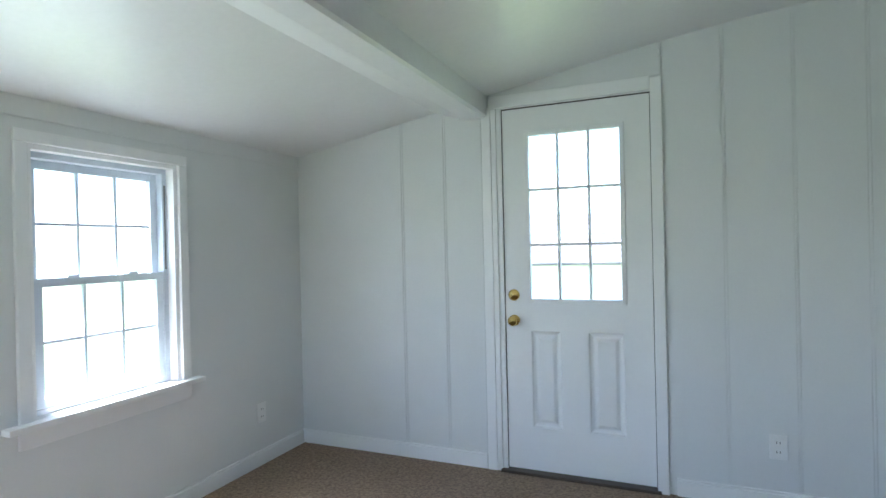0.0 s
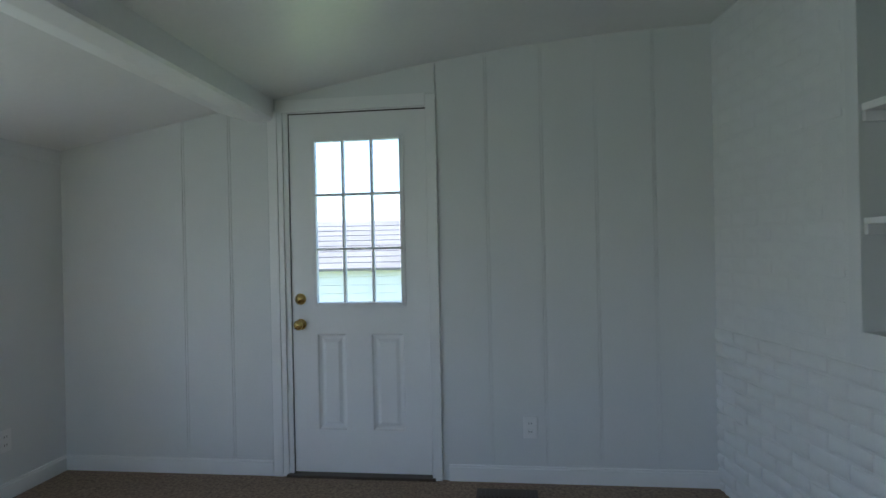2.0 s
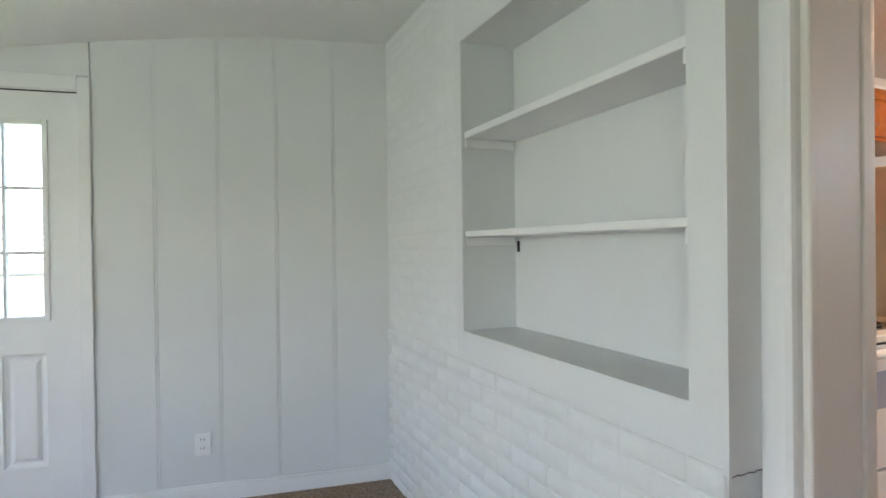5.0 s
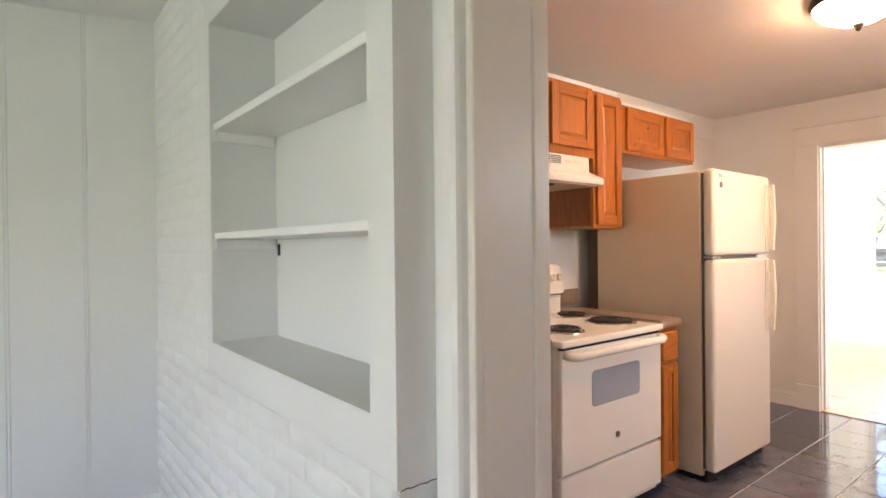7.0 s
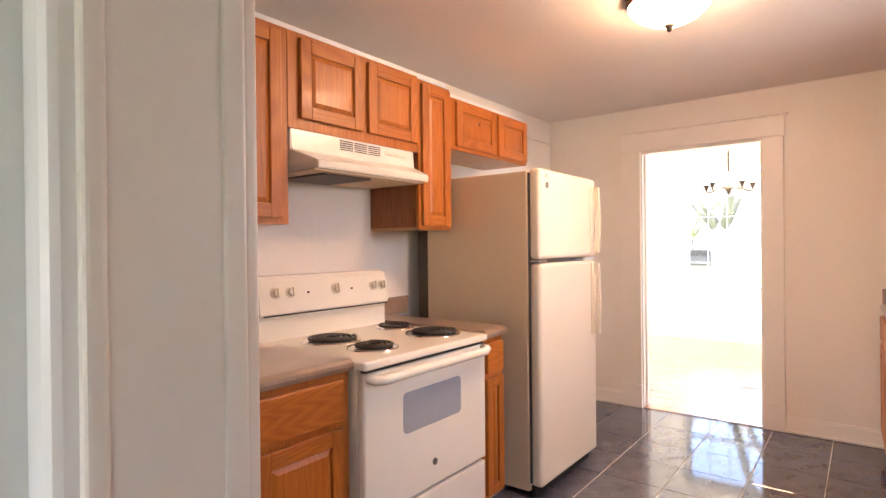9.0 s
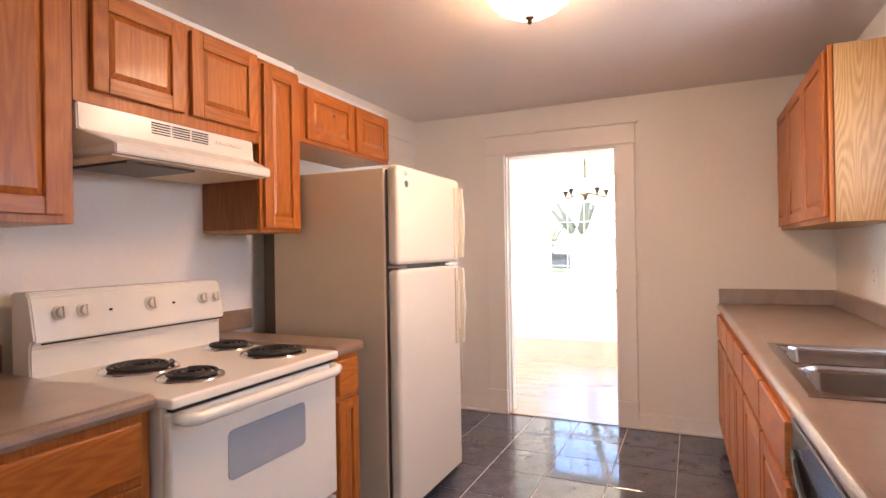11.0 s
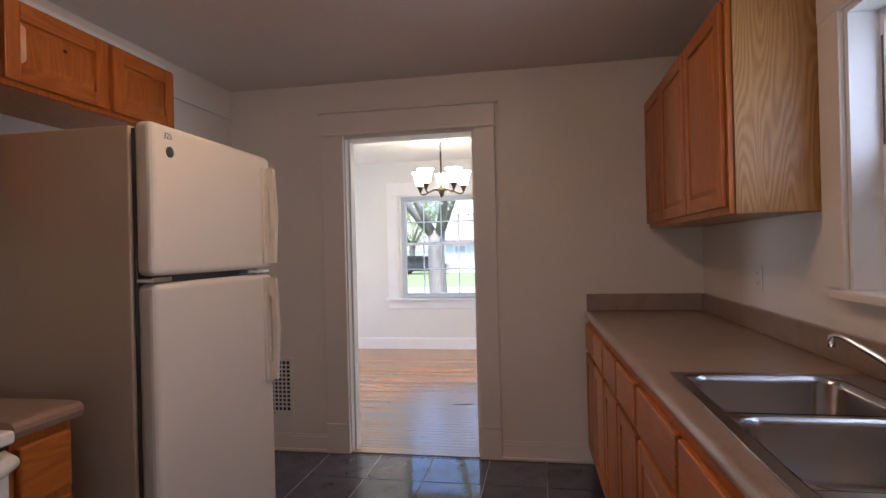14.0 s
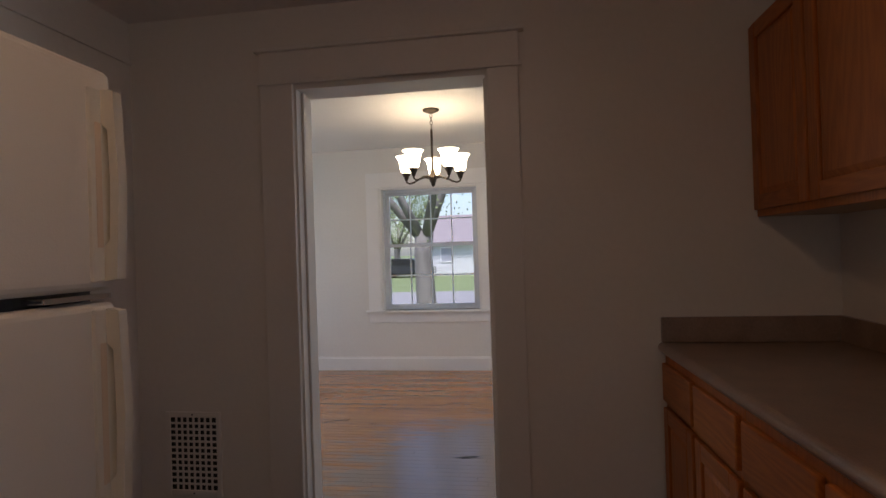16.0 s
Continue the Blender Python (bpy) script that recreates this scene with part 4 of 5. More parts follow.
tme.transform(pose(FX0 + 0.058, FY - 0.0008, FT - 0.045, 90, 0, 0) @ Matrix.Identity(4))
tme.transform(Matrix.Translation(-BASE[FR]))
tob = new("number", tme)
tob.parent = FR

# ---- kitchen: south side ----
SKEW = Matrix.Translation((6.355, -0.2, 0)) @ pose(0, 0, 0, 0, 0, 1.6) @ Matrix.Translation((-6.355, 0.2, 0))   # the run is slightly out of square
CF = 0.475      # nose of the worktop
BF = CF - 0.035
DWX0, DWX1 = 3.24, 3.845
base_cabinet(2.40, 3.235, BF, KS, [(2.43, 2.8), (2.83, 3.2)], "honey oak base cabinet by the opening", base=SKEW)
base_cabinet(3.85, 4.84, BF, KS, [(3.87, 4.335), (4.36, 4.82)], "honey oak sink base cabinet with drawers and doors", base=SKEW, inner=0.74)
base_cabinet(4.842, 5.60, BF, KS, [(4.86, 5.21), (5.235, 5.585)], "honey oak base cabinet with drawers and doors", base=SKEW)
base_cabinet(5.602, 6.33, BF, KS, [(5.62, 5.955), (5.98, 6.31)], "honey oak base cabinet in the corner", base=SKEW)
DW = thing("dishwasher", "black built-in dishwasher with a curved handle", "dishwasher", ((DWX0 + DWX1) / 2, 0.1, 0), SKEW)
part("body", boxes((DWX0 + 0.003, DWX1 - 0.003, KS + 0.03, BF, 0.0, 0.868)), DARK, DW)
part("door", boxes((DWX0 + 0.005, DWX1 - 0.005, BF, BF + 0.026, 0.11, 0.73), bevel=0.006), BLACK, DW)
part("control_panel", boxes((DWX0 + 0.005, DWX1 - 0.005, BF, BF + 0.03, 0.735, 0.866), bevel=0.006), BLACK, DW)
part("handle", tube([(DWX0 + 0.05 + 0.5 * k / 12, BF + 0.03 + 0.012 * math.sin(math.pi * k / 12), 0.79 - 0.05 * math.sin(math.pi * k / 12)) for k in range(13)], 0.012, 10), BLACK, DW, smooth=True)
SKX0, SKX1, SKY0, SKY1 = 3.852, 4.69, -0.155, 0.357
CT = thing("countertop", "long brown stone-look laminate countertop with rounded front edge", "countertop", (4.4, 0.1, 0.875))
bm = bmesh.new()
NOSE = [(0.021 * math.cos(radians(a)), 0.021 * math.sin(radians(a))) for a in range(90, -91, -15)]
prof = [(SKY1 - 0.02, 0.875), (SKY1 - 0.02, 0.912)] + [(CF - 0.021 + p, 0.891 + q) for p, q in NOSE] + [(CF - 0.03, 0.875)]
prism(bm, prof, "x", 2.40, KE)
for v in bm.verts:
    if v.co.y > CF - 0.05:
        v.co.y += (v.co.x - KE) * 0.028
box(bm, 2.40, SKX0 + 0.02, KS, SKY1 - 0.02, 0.875, 0.912)
box(bm, SKX1 - 0.02, KE, KS, SKY1 - 0.02, 0.875, 0.912)
box(bm, SKX0 + 0.02, SKX1 - 0.02, KS, SKY0 + 0.02, 0.875, 0.912)
part("worktop", bm, LAMIN, CT)
part("backsplash", boxes((2.40, KE - 0.02, KS + 0.001, KS + 0.021, 0.9125, 1.012), bevel=0.004), LAMIN, CT)
part("backsplash", boxes((KE - 0.0195, KE - 0.001, KS + 0.001, CF - 0.012, 0.9125, 1.012), bevel=0.004), LAMIN, CT)


SK = thing("kitchen_sink", "stainless steel double-bowl sink set in the countertop", "sink", ((SKX0 + SKX1) / 2, 0.1, 0.912))
xm = (SKX0 + SKX1) / 2
bowls = [(SKX0 + 0.035, xm - 0.014, SKY0 + 0.085, SKY1 - 0.03), (xm + 0.014, SKX1 - 0.035, SKY0 + 0.085, SKY1 - 0.03)]
part("rim", boxes((SKX0, SKX1, SKY1 - 0.03, SKY1, 0.9122, 0.9182), (SKX0, SKX1, SKY0, SKY0 + 0.085, 0.9122, 0.9182), (SKX0, SKX0 + 0.035, SKY0 + 0.085, SKY1 - 0.03, 0.9122, 0.9182), (SKX1 - 0.035, SKX1, SKY0 + 0.085, SKY1 - 0.03, 0.9122, 0.9182), (xm - 0.014, xm + 0.014, SKY0 + 0.085, SKY1 - 0.03, 0.9122, 0.9172), bevel=0.0025), STEEL, SK)
for bx in bowls:
    bm = bmesh.new()
    prev = None
    rect = [(bx[1], bx[3]), (bx[0], bx[3]), (bx[0], bx[2]), (bx[1], bx[2])]
    for off, z, r in ((0.0, 0.9185, 0.055), (0.006, 0.914, 0.055), (0.012, 0.90, 0.055), (0.018, 0.79, 0.055), (0.04, 0.762, 0.06), (0.12, 0.756, 0.03)):
        ring = [bm.verts.new((x, y, z)) for x, y in rounded(bx[0] + off, bx[1] - off, bx[2] + off, bx[3] - off, r)]
        if prev:
            for k in range(len(ring)):
                bm.faces.new((prev[k], prev[(k + 1) % len(ring)], ring[(k + 1) % len(ring)], ring[k]))
        else:
            # corner gussets out to the square edge of the rim
            n = len(ring) // 4
            for c, (x, y) in enumerate(rect):
                cv = bm.verts.new((x, y, 0.9183))
                for k in range(c * n, c * n + n - 1):
                    bm.faces.new((cv, ring[k], ring[k + 1]))
        prev = ring
    bm.faces.new(prev)
    bmesh.ops.recalc_face_normals(bm, faces=bm.faces)
    part("bowl", bm, STEEL, SK, smooth=True)
    part("drain", lathe([(0.0, 0.7565), (0.03, 0.7568), (0.042, 0.7605), (0.045, 0.7575)], (bx[0] + bx[1]) / 2, (bx[2] + bx[3]) / 2, 24), CHROME, SK, smooth=True)
FA = thing("faucet", "chrome two-handle kitchen faucet with a straight spout", "faucet", (4.3, -0.11, 0.918))
part("base_plate", boxes((4.2, 4.45, -0.135, -0.085, 0.9185, 0.938), bevel=0.009, seg=3), CHROME, FA)
part("spout", tube([(4.325, -0.112, 0.968), (4.345, -0.103, 0.974), (4.40, -0.077, 0.998), (4.47, -0.044, 1.032), (4.515, -0.022, 1.052), (4.53, -0.015, 1.054), (4.54, -0.011, 1.048), (4.543, -0.01, 1.022)], [0.0095, 0.0085, 0.0078, 0.0072, 0.007, 0.0072, 0.009, 0.010], 14), CHROME, FA, smooth=True)
part("hub", lathe([(0.0, 0.9375), (0.019, 0.938), (0.0185, 0.985), (0.016, 0.992), (0.0, 0.993)], 4.325, -0.112, 20), CHROME, FA, smooth=True)
for x in (4.222, 4.44):
    part("handle", lathe([(0.0, 0.935), (0.022, 0.936), (0.02, 0.95), (0.016, 0.958), (0.024, 0.966), (0.026, 0.985), (0.018, 1.0), (0.0, 1.002)], x, -0.11, 14), CHROME, FA, smooth=True)
SP = thing("sink_sprayer", "chrome side sprayer beside the faucet", "sprayer", (4.118, -0.13, 0.918))
part("collar", lathe([(0.0, 0.9185), (0.026, 0.919), (0.024, 0.93), (0.015, 0.936), (0.0, 0.937)], 4.118, -0.13, 20), CHROME, SP, smooth=True)
part("wand", tube([(4.118, -0.13, 0.93), (4.118, -0.13, 0.99), (4.12, -0.128, 1.022), (4.132, -0.118, 1.045), (4.15, -0.108, 1.044), (4.158, -0.104, 1.028)], [0.011, 0.0115, 0.013, 0.014, 0.013, 0.011], 12), CHROME, SP, smooth=True)
wall_cabinet(4.968, KE - 0.002, 1.395, 2.14, [(4.985, 5.445, 1.42, 2.12), (5.46, 5.915, 1.42, 2.12), (5.93, 6.335, 1.42, 2.12)], "honey oak wall cabinet with three doors and a pale end panel", front=0.072, back=KS, end=(4.96, 4.967))
wall_cabinet(2.40, 3.52, 1.385, 2.16, [(2.43, 2.95, 1.41, 2.14), (2.98, 3.49, 1.41, 2.14)], "honey oak wall cabinet beside the window", front=0.072, back=KS)

# ceiling lamp
CL = thing("ceiling_lamp", "lit frosted glass bowl ceiling lamp with a bronze base", "ceiling lamp", (4.42, 1.22, KC))
lx, ly = 4.42, 1.22
part("base", lathe([(0.0, KC - 0.001), (0.182, KC - 0.001), (0.186, KC - 0.02), (0.178, KC - 0.038), (0.0, KC - 0.038)], lx, ly, 40), BRONZE, CL, smooth=True)
part("bowl", lathe([(0.0, KC - 0.039), (0.172, KC - 0.039), (0.166, KC - 0.055), (0.135, KC - 0.085), (0.085, KC - 0.112), (0.035, KC - 0.124), (0.0, KC - 0.126)], lx, ly, 40), BOWL, CL, smooth=True)
part("finial", lathe([(0.0, KC - 0.124), (0.02, KC - 0.127), (0.022, KC - 0.134), (0.012, KC - 0.142), (0.012, KC - 0.15), (0.006, KC - 0.158), (0.0, KC - 0.16)], lx, ly, 20), BRONZE, CL, smooth=True)

# ---- dining room ----
DXF, DC_Z = 10.02, 2.475
DXW = KE + 0.14
DWALL = Matrix.Translation((DXF, 0, 0)) @ pose(0, 0, 0, 0, 0, -90)
WIN_E = (-2.585, -1.475, 0.668, 2.035)
wall("wall_east_dining", DWALL, -4.6, 1.2, DC_Z + 0.1, 0.18, [WIN_E], DPAINT, "off-white dining room wall with a large window")
# holes in both side walls are added for the dining fill lamps
wall("wall_north_dining", DNORTH, DXW, DXF + 0.18, DC_Z + 0.1, 0.14, [(7.85, 8.95, 0.7, 1.9)], DPAINT, "plain off-white dining room wall")
wall("wall_south_dining", DSOUTH, -DXF - 0.18, -DXW, DC_Z + 0.1, 0.14, [(-8.95, -7.85, 0.7, 1.9)], DPAINT, "plain off-white dining room wall")
solid("wall_west_dining", boxes((DXW - 0.14, DXW, 2.9, 4.6, 0, DC_Z + 0.1), (DXW - 0.14, DXW, -1.2, -0.4, 0, DC_Z + 0.1)), DPAINT, "plain off-white dining room wall", "wall")
solid("ceiling_dining", boxes((DXW, DXF + 0.1, -1.3, 4.7, DC_Z, DC_Z + 0.15)), CEIL, "white painted dining room ceiling", "ceiling")
FLD = solid("floor_dining", boxes((KE + 0.05, DXF, -1.2, 4.6, -0.1, -0.004)), SUBFL, "worn oak strip floor of the dining room", "floor")
solid("baseboard_dining", boxes((-4.6, 1.2, -0.018, 0, 0, 0.135), (-4.6, 1.2, -0.012, 0, 0.135, 0.15), bevel=0.003), TRIM, "tall white painted baseboard", "baseboard", DWALL)
window("window_3", DWALL, *WIN_E, 0.18, "large white double-hung window with grids looking on the street", 4, casing=0.15, head=0.165, horn=0.03, apron=0.11, set_back=0.09, liner=VINYL, mid=0.525, rail=0.036)
cx, cy, cz = 8.52, 1.72, DC_Z
CH = thing("chandelier", "dark bronze five-arm chandelier with lit frosted glass shades", "chandelier", (cx, cy, cz))
part("canopy", lathe([(0.0, cz - 0.001), (0.068, cz - 0.001), (0.066, cz - 0.012), (0.03, cz - 0.028), (0.008, cz - 0.034), (0.0, cz - 0.034)], cx, cy, 28), BRONZE, CH, smooth=True)
for k in range(4):
    z = cz - 0.05 - k * 0.03
    ring = [(cx + (0.010 * math.cos(t) if k % 2 else 0), cy + (0 if k % 2 else 0.010 * math.cos(t)), z + 0.02 * math.sin(t)) for t in [2 * math.pi * j / 10 for j in range(10)]]
    part("chain_link", tube(ring, 0.0025, 6, closed=True), BRONZE, CH, smooth=True)
part("stem", lathe([(0.0, cz - 0.155), (0.008, cz - 0.157), (0.01, cz - 0.18), (0.01, cz - 0.45), (0.014, cz - 0.5), (0.03, cz - 0.555), (0.036, cz - 0.57), (0.02, cz - 0.6), (0.01, cz - 0.63), (0.0, cz - 0.64)], cx, cy, 20), BRONZE, CH, smooth=True)
for k in range(5):
    a = radians(6 + 72 * k)
    ca, sa = math.cos(a), math.sin(a)
    arm = [(0.02, -0.565), (0.07, -0.555), (0.12, -0.565), (0.17, -0.59), (0.21, -0.598), (0.235, -0.585), (0.238, -0.565)]
    part("arm", tube([(cx + r * ca, cy + r * sa, cz + z) for r, z in arm], 0.0075, 10), BRONZE, CH, smooth=True)
    px, py = cx + 0.238 * ca, cy + 0.238 * sa
    part("cup", lathe([(0.0, cz - 0.575), (0.012, cz - 0.57), (0.02, cz - 0.545), (0.036, cz - 0.515), (0.037, cz - 0.508), (0.0, cz - 0.508)], px, py, 20), BRONZE, CH, smooth=True)
    part("shade", lathe([(0.028, cz - 0.507), (0.045, cz - 0.495), (0.053, cz - 0.46), (0.058, cz - 0.42), (0.07, cz - 0.385), (0.086, cz - 0.368), (0.083, cz - 0.368), (0.066, cz - 0.388), (0.053, cz - 0.425), (0.048, cz - 0.465), (0.026, cz - 0.5)], px, py, 28), SHADE, CH, "lit frosted glass bell shade", smooth=True)

GM = thing("floor_gouge", "dark splintered gouge in the worn oak floor", "damage", (7.5, 1.37, 0))
bm = bmesh.new()
for k, (a, b, w) in enumerate(((1.36, 1.47, 0.016), (1.33, 1.42, 0.02), (1.31, 1.37, 0.010))):
    prism(bm, [(7.49 + k * 0.016, a), (7.49 + k * 0.016 + w, (a + b) / 2), (7.495 + k * 0.016, b), (7.485 + k * 0.016, (a + b) / 2)], "z", 0.0002, 0.0014)
part("splinter", bm, DARK, GM)
ST1 = thing("floor_stain", "dark stained strip in the oak floor", "stain", (8.98, 2.95, 0))
part("blot", prism(bmesh.new(), [(8.98 + 0.05 * math.sin(radians(30 * k)) * (1 + 0.2 * (k % 2)), 2.96 + 0.2 * math.cos(radians(30 * k))) for k in range(12)], "z", 0.0002, 0.0010), OAKD, ST1)

# ---- outdoors ----
solid("ground", boxes((-400, 400, -400, 400, -0.75, -0.55)), GRASS, "green lawn round the house", "ground")
solid("road", boxes((20.0, 29.5, -400, 400, -0.549, -0.542)), ROADM, "grey asphalt street", "road")


def tree(x, y, h, r, seed, crown, label, spread=3.0, fork=1.75, leaf=0.09):
    rnd = random.Random(seed)
    t = thing("tree", label, "tree", (x, y, -0.55))
    bm = bmesh.new()
    tips = []
    tube([(x, y, -0.6), (x + 0.02, y, 0.2), (x - 0.04, y + 0.03, fork - 0.5), (x, y, fork)], [r * 1.35, r * 1.02, r * 0.92, r * 0.95], 14, bm)
    for k in range(5):
        a = 2 * math.pi * k / 5 + rnd.uniform(-0.4, 0.4)
        ps, rs = [(x, y, fork - 0.25)], [r * 0.5]
        px, py, pz = x, y, fork - 0.25
        for j in range(5):
            st = h / 8
            px += math.cos(a) * st * rnd.uniform(0.4, 0.8)
            py += math.sin(a) * st * rnd.uniform(0.4, 0.8)
            pz += st * rnd.uniform(0.7, 1.1)
            a += rnd.uniform(-0.5, 0.5)
            ps.append((px, py, pz))
            rs.append(r * 0.38 * (1 - j / 5.5))
            if j > 0:
                q = [(px, py, pz)]
                b = a + rnd.choice((-1, 1)) * rnd.uniform(0.5, 1.2)
                for i in range(3):
                    q.append((q[-1][0] + math.cos(b) * 0.5, q[-1][1] + math.sin(b) * 0.5, q[-1][2] + rnd.uniform(0.0, 0.5)))
                tube(q, [r * 0.14, r * 0.1, r * 0.06, r * 0.03], 6, bm)
                tips += q[1:]
            tips.append((px, py, pz))
        tube(ps, rs, 9, bm)
    part("trunk", bm, BARK, t, smooth=True)
    verts, faces = [], []
    for i in range(crown):
        c = Vector(rnd.choice(tips)) + Vector((rnd.gauss(0, 0.5), rnd.gauss(0, 0.5), rnd.gauss(0, 0.4))) * spread / 3
        u = Vector((rnd.gauss(0, 1), rnd.gauss(0, 1), rnd.gauss(0, 1))).normalized() * leaf
        w = u.orthogonal().normalized() * leaf * 0.55
        n = len(verts)
        verts += [c - u, c + w, c + u, c - w]
        faces.append((n, n + 1, n + 2, n + 3))
    me = bpy.data.meshes.new("crown")
    me.from_pydata([v - BASE[t] for v in verts], [], faces)
    me.materials.append(LEAF)
    ob = new("crown", me)
    ob.parent = t
    tagged(ob, kind="stuff")
    return t


tree(15.5, 3.1, 11, 0.21, 3, 5200, "large grey-barked tree forking low, thin spring leaves", leaf=0.042)
tree(53, 12.6, 9, 0.3, 5, 11000, "leafy green tree across the street")
tree(58, -1, 12, 0.3, 6, 5000, "leafy green tree behind the neighbouring house")
tree(14.0, -8.5, 7, 0.22, 8, 6000, "leafy tree beyond the kitchen window", fork=0.9)
tree(11.0, -9.5, 7, 0.22, 9, 6000, "leafy tree beyond the kitchen window", fork=0.8)
tree(-15, 8, 9, 0.3, 12, 3000, "leafy tree in the back yard")
H = thing("house", "single-storey neighbour house with pale siding and faded red roof", "house", (50, 1.0, -0.55))
bm = bmesh.new()
for k in range(14):
    box(bm, 47.0 - 0.01 * (k % 2), 55, -6.2, 8.4, -0.55 + k * 0.2, -0.55 + k * 0.2 + 0.195)
part("siding", bm, SIDING, H)
bm = bmesh.new()
prism(bm, [(46.4, 1.95), (51, 4.3), (55.6, 1.95), (55.6, 2.1), (51, 4.48), (46.4, 2.1)], "y", -6.6, 8.75)
part("roof", bm, ROOFM, H)
for y in (-4.5, 2.0, 7.2):
    wv = part("window", boxes((46.93, 46.985, y - 0.5, y + 0.5, 0.5, 1.7)), TRIM, H)
    part("pane", boxes((46.92, 46.929, y - 0.42, y + 0.42, 0.58, 1.62)), OVENGL, wv)
C = thing("car", "dark parked car with white-rimmed wheels across the street", "car", (45.3, 10.0, -0.55))
bm = bmesh.new()
prism(bm, [(7.9, -0.3), (7.9, 0.25), (8.8, 0.38), (9.4, 0.88), (11.1, 0.92), (11.8, 0.4), (12.1, 0.3), (12.1, -0.3)], "x", 44.4, 46.2)
bmesh.ops.bevel(bm, geom=list(bm.edges), offset=0.07, segments=2, affect='EDGES')
part("body", bm, CARM, C)
part("window", boxes((44.385, 44.4, 9.3, 11.1, 0.42, 0.8), bevel=0.005), BLACK, C)
for y in (8.7, 11.3):
    for x in (44.42, 46.18):
        for nm, rr, th, mm in (("tyre", 0.33, 0.11, TYRE), ("rim", 0.21, 0.125, HUB)):
            bm = lathe([(0.0, -th), (rr, -th), (rr, th), (0.0, th)], 0, 0, 24)
            bmesh.ops.rotate(bm, verts=bm.verts, cent=(0, 0, 0), matrix=Matrix.Rotation(radians(90), 3, 'Y'))
            bmesh.ops.translate(bm, verts=bm.verts, vec=(x, y, -0.22))
            part(nm, bm, mm, C)
SD = thing("shed", "low white outbuilding with a weathered grey roof", "shed", (-1.0, 15.5, -0.55))
bm = bmesh.new()
for k in range(7):
    box(bm, -9, 7, 14.0 + 0.01 * (k % 2), 18.0, -0.55 + k * 0.2, -0.55 + k * 0.2 + 0.195)
part("siding", bm, SHEDW, SD)
for k in range(9):
    f = k / 9
    bm = bmesh.new()
    prism(bm, [(13.8 + 2.4 * f, 0.80 + 1.25 * f), (13.8 + 2.4 * (f + 0.13), 0.80 + 1.25 * (f + 0.13)), (13.8 + 2.4 * (f + 0.13), 0.84 + 1.25 * (f + 0.13)), (13.8 + 2.4 * f, 0.86 + 1.25 * f)], "x", -9.3, 7.3)
    part("roof_course", bm, FENCEM, SD)
part("back_slope", prism(bmesh.new(), [(16.3, 2.0), (18.4, 0.8), (18.4, 0.85), (16.3, 2.09)], "x", -9.3, 7.3), FENCEM, SD)

PH = thing("house", "pale blue neighbour house with white corner board and fascia", "house", (20, -8.5, -0.55))
for k in range(24):
    part("siding_board", boxes((16.9, 27, -11.0, -6.0 - 0.012 * (k % 2), -0.55 + k * 0.18, -0.55 + k * 0.18 + 0.176)), SIDEB, PH)
part("corner_board", boxes((16.78, 16.98, -6.15, -5.95, -0.55, 3.77)), SHEDW, PH, "white corner board")
bm = bmesh.new()
prism(bm, [(-11.4, 3.78), (-8.5, 5.4), (-5.6, 3.78), (-5.6, 3.93), (-8.5, 5.6), (-11.4, 3.93)], "x", 16.5, 27.4)
part("roof", bm, ROOFM, PH)
for x in (18.6, 22.0):
    wv = part("window", boxes((x - 0.5, x + 0.5, -6.0, -5.955, 0.6, 1.9)), TRIM, PH)
    part("pane", boxes((x - 0.42, x + 0.42, -5.954, -5.948, 0.68, 1.82)), OVENGL, wv)

# ---- pieces ----
def shared(name, bm, material):
    return mesh_of(name, bm, material, False)


def piece(name, me, parent, m):
    ob = new(name, me)
    ob.parent = parent
    ob.matrix_basis = m
    return ob


# upright boards of the panelled north wall, with paired grooves
NWO = bpy.data.objects["wall_north"]
cuts = [-3.69, -2.92, -2.64, -2.41, -1.455, -1.184, -0.893, -0.612, -0.32, 0.0]
for a, b in zip(cuts, cuts[1:]):
    if (a, b) == (-2.41, -1.455):
        bm = boxes((a + 0.004, b - 0.004, -0.006, 0, 2.132, 2.46))
        piece("panel", shared("panel", bm, WALL), NWO, IDN)
        continue
    lead = 0.0 if a in (-3.69, -1.455) else 0.0075
    tail = 0.0 if b in (-2.41, 0.0) else 0.0075
    piece("panel", shared("panel", boxes((a + lead, b - tail, -0.0022, 0, 0, 2.46), bevel=0.0021, seg=1), WALL), NWO, IDN)
    if tail:
        piece("panel", shared("panel", boxes((b - 0.0055, b + 0.0055, -0.002, 0, 0, 2.46), bevel=0.0019, seg=1), WALL), NWO, IDN)

# bricks
rb = random.Random(4)


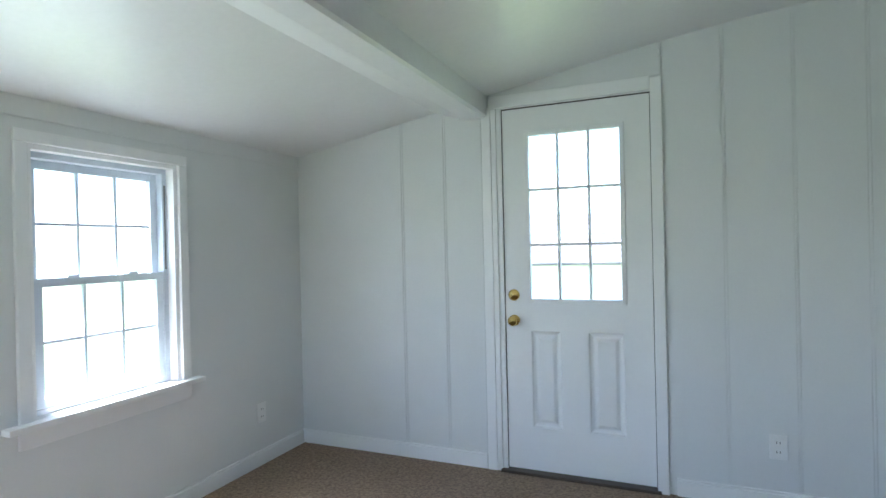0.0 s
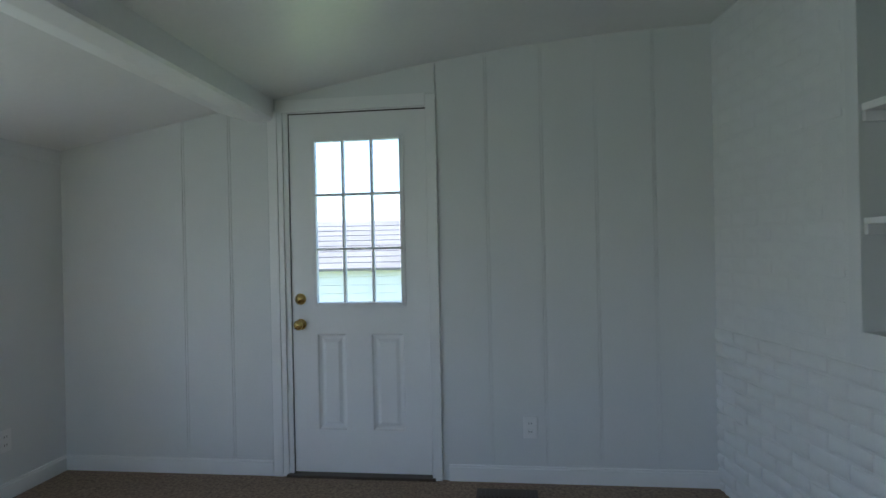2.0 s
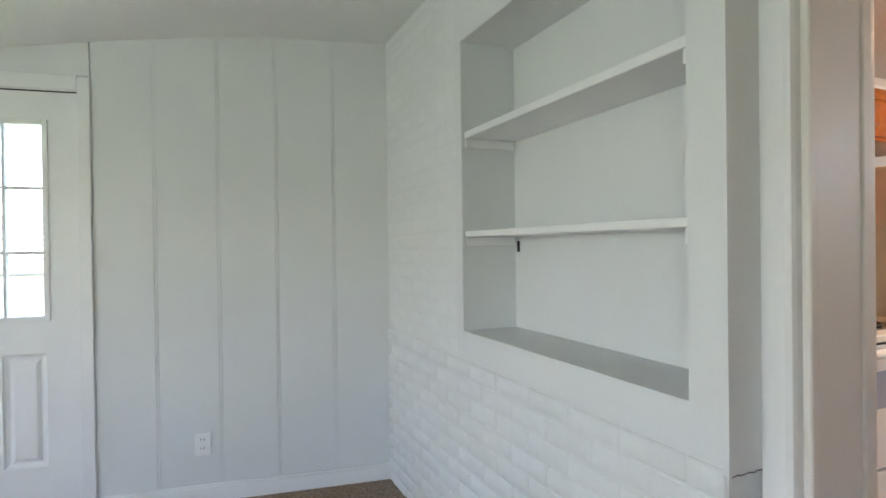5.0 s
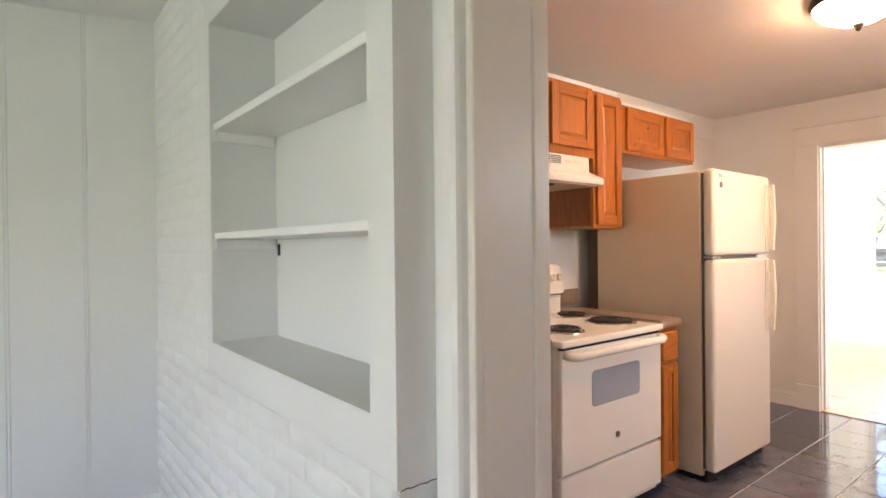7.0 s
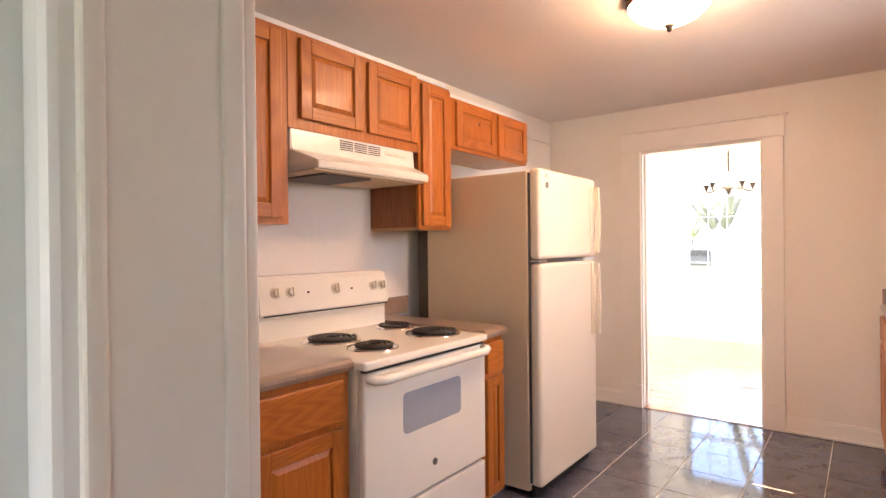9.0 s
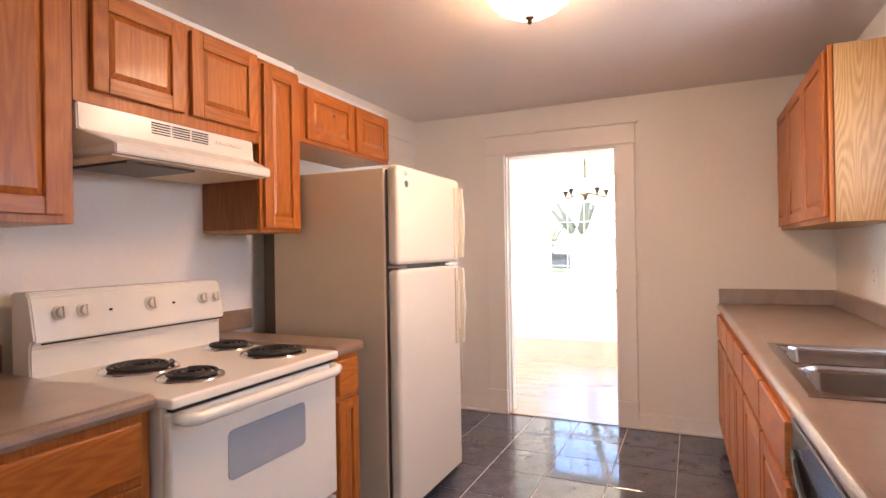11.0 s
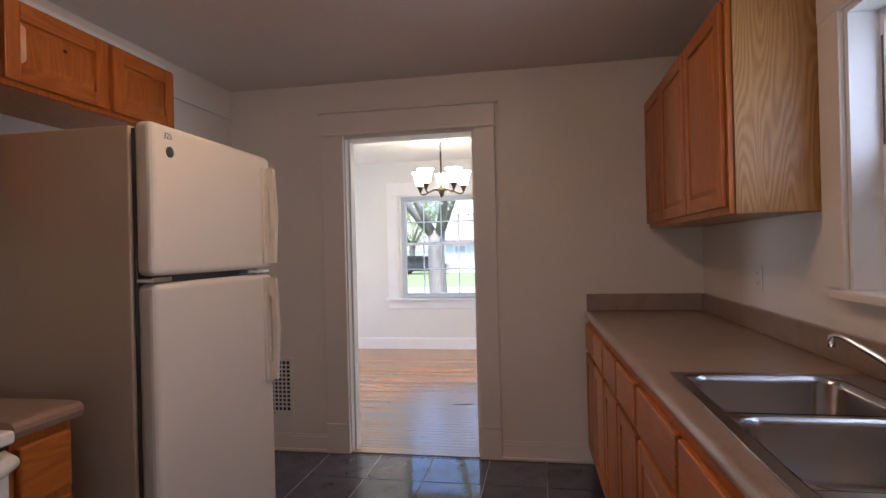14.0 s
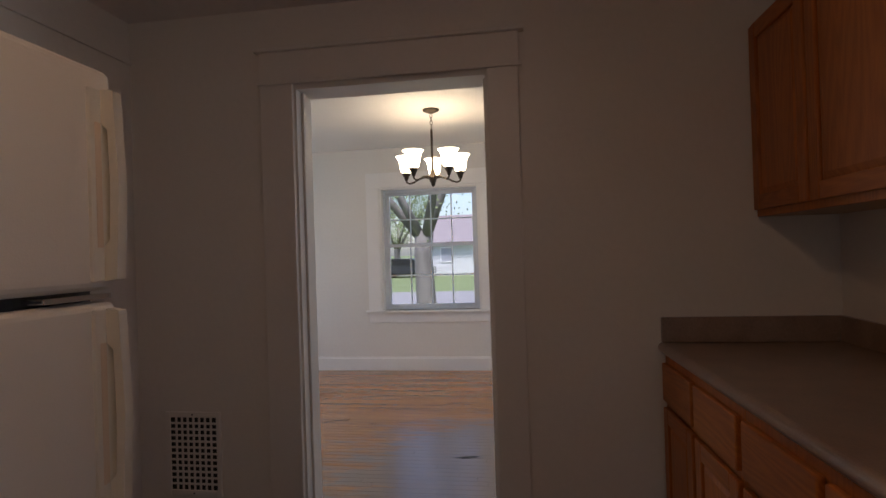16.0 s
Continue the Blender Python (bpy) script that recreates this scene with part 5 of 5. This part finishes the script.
def lumpy_brick(length, height=0.062, deep=0.017):
    """A hand-pressed brick: a worn grid face with soft arrises, thick with paint; its face looks along -x."""
    bm = bmesh.new()
    ny, nz = (6 if length > 0.1 else 4), 4
    grid = []
    for i in range(ny + 1):
        col = []
        for k in range(nz + 1):
            rim = i in (0, ny) or k in (0, nz)
            y = length * (0.0 if i == 0 else 1.0 if i == ny else 0.045 + 0.91 * (i - 1) / (ny - 2))
            z = height * (0.0 if k == 0 else 1.0 if k == nz else 0.13 + 0.74 * (k - 1) / (nz - 2))
            x = 0.009 + rb.uniform(-0.002, 0.002) if rim else rb.uniform(-0.0022, 0.0022)
            col.append(bm.verts.new((x, y + rb.uniform(-0.0025, 0.0025), z + rb.uniform(-0.002, 0.002))))
        grid.append(col)
    for i in range(ny):
        for k in range(nz):
            bm.faces.new((grid[i][k], grid[i][k + 1], grid[i + 1][k + 1], grid[i + 1][k]))
    edge = [grid[i][0] for i in range(ny + 1)] + [grid[ny][k] for k in range(1, nz + 1)] + [grid[i][nz] for i in range(ny - 1, -1, -1)] + [grid[0][k] for k in range(nz - 1, 0, -1)]
    back = [bm.verts.new((deep, v.co.y, v.co.z)) for v in edge]
    for i in range(len(edge)):
        j = (i + 1) % len(edge)
        bm.faces.new((edge[i], edge[j], back[j], back[i]))
    bmesh.ops.recalc_face_normals(bm, faces=bm.faces)
    return mesh_of("brick", bm, BRICKM, True)


kinds = [lumpy_brick(0.198) for k in range(9)]
half = lumpy_brick(0.094)
flush = []
for k in range(5):
    bm = boxes((0, 0.016, 0, 0.196, 0, 0.062), bevel=0.005, seg=1)
    for v in bm.verts:
        v.co += Vector((rb.uniform(-0.0012, 0.0012), rb.uniform(-0.003, 0.003), rb.uniform(-0.002, 0.002)))
    flush.append(shared("brick", bm, BRICKM))
row = 0
z = 0.004
while z < 2.4:
    y = ED + 0.002 - (0.104 if row % 2 else 0.0)
    while y < 3.5:
        low = z + 0.06 < 0.87
        if low and y < ED:
            piece("brick", half, BRICKWALL, pose(BX - 0.002, ED + 0.002, z))
        elif low or y > NY1 + 0.05:
            sunk = 0.0 if low else 0.008
            piece("brick", rb.choice(kinds if low else flush), BRICKWALL, pose(BX - 0.002 + sunk + rb.uniform(-0.0015, 0.0015) * low, y, z, rb.uniform(-0.5, 0.5) * low))
        y += 0.206
    z += 0.0715
    row += 1

# floor tiles
pitch = 0.345
tile = shared("tile", boxes((0.003, pitch - 0.003, 0.003, pitch - 0.003, -0.006, 0), bevel=0.0015, seg=1), TILE)
for i in range(13):
    for j in range(10):
        x, y = 6.315 - (i + 0) * pitch, 1.755 + 0.69 - j * pitch
        x0, x1, y0, y1 = max(x, 2.0), min(x + pitch, KE + 0.04), max(y, KS + 0.001), min(y + pitch, KN - 0.001)
        if x1 - x0 < 0.03 or y1 - y0 < 0.03:
            continue
        if (x0, y0, x1, y1) == (x, y, x + pitch, y + pitch):
            piece("tile", tile, FLK, pose(x, y, 0))
        else:
            piece("tile", shared("tile", boxes((x0 + 0.003, x1 - 0.003, y0 + 0.003, y1 - 0.003, -0.006, 0), bevel=0.0015, seg=1), TILE), FLK, IDN)

# oak strips
rp = random.Random(7)
strip = 0.0572
x = KE + 0.052
while x < DXF - 0.02:
    y = -1.2 - rp.uniform(0, 1.2)
    while y < 4.6:
        ln = rp.uniform(0.7, 2.0)
        a, b = max(y, -1.2), min(y + ln, 4.6)
        if b - a > 0.02:
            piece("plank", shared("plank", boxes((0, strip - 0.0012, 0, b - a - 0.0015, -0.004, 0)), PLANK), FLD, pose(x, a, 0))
        y += ln
    x += strip
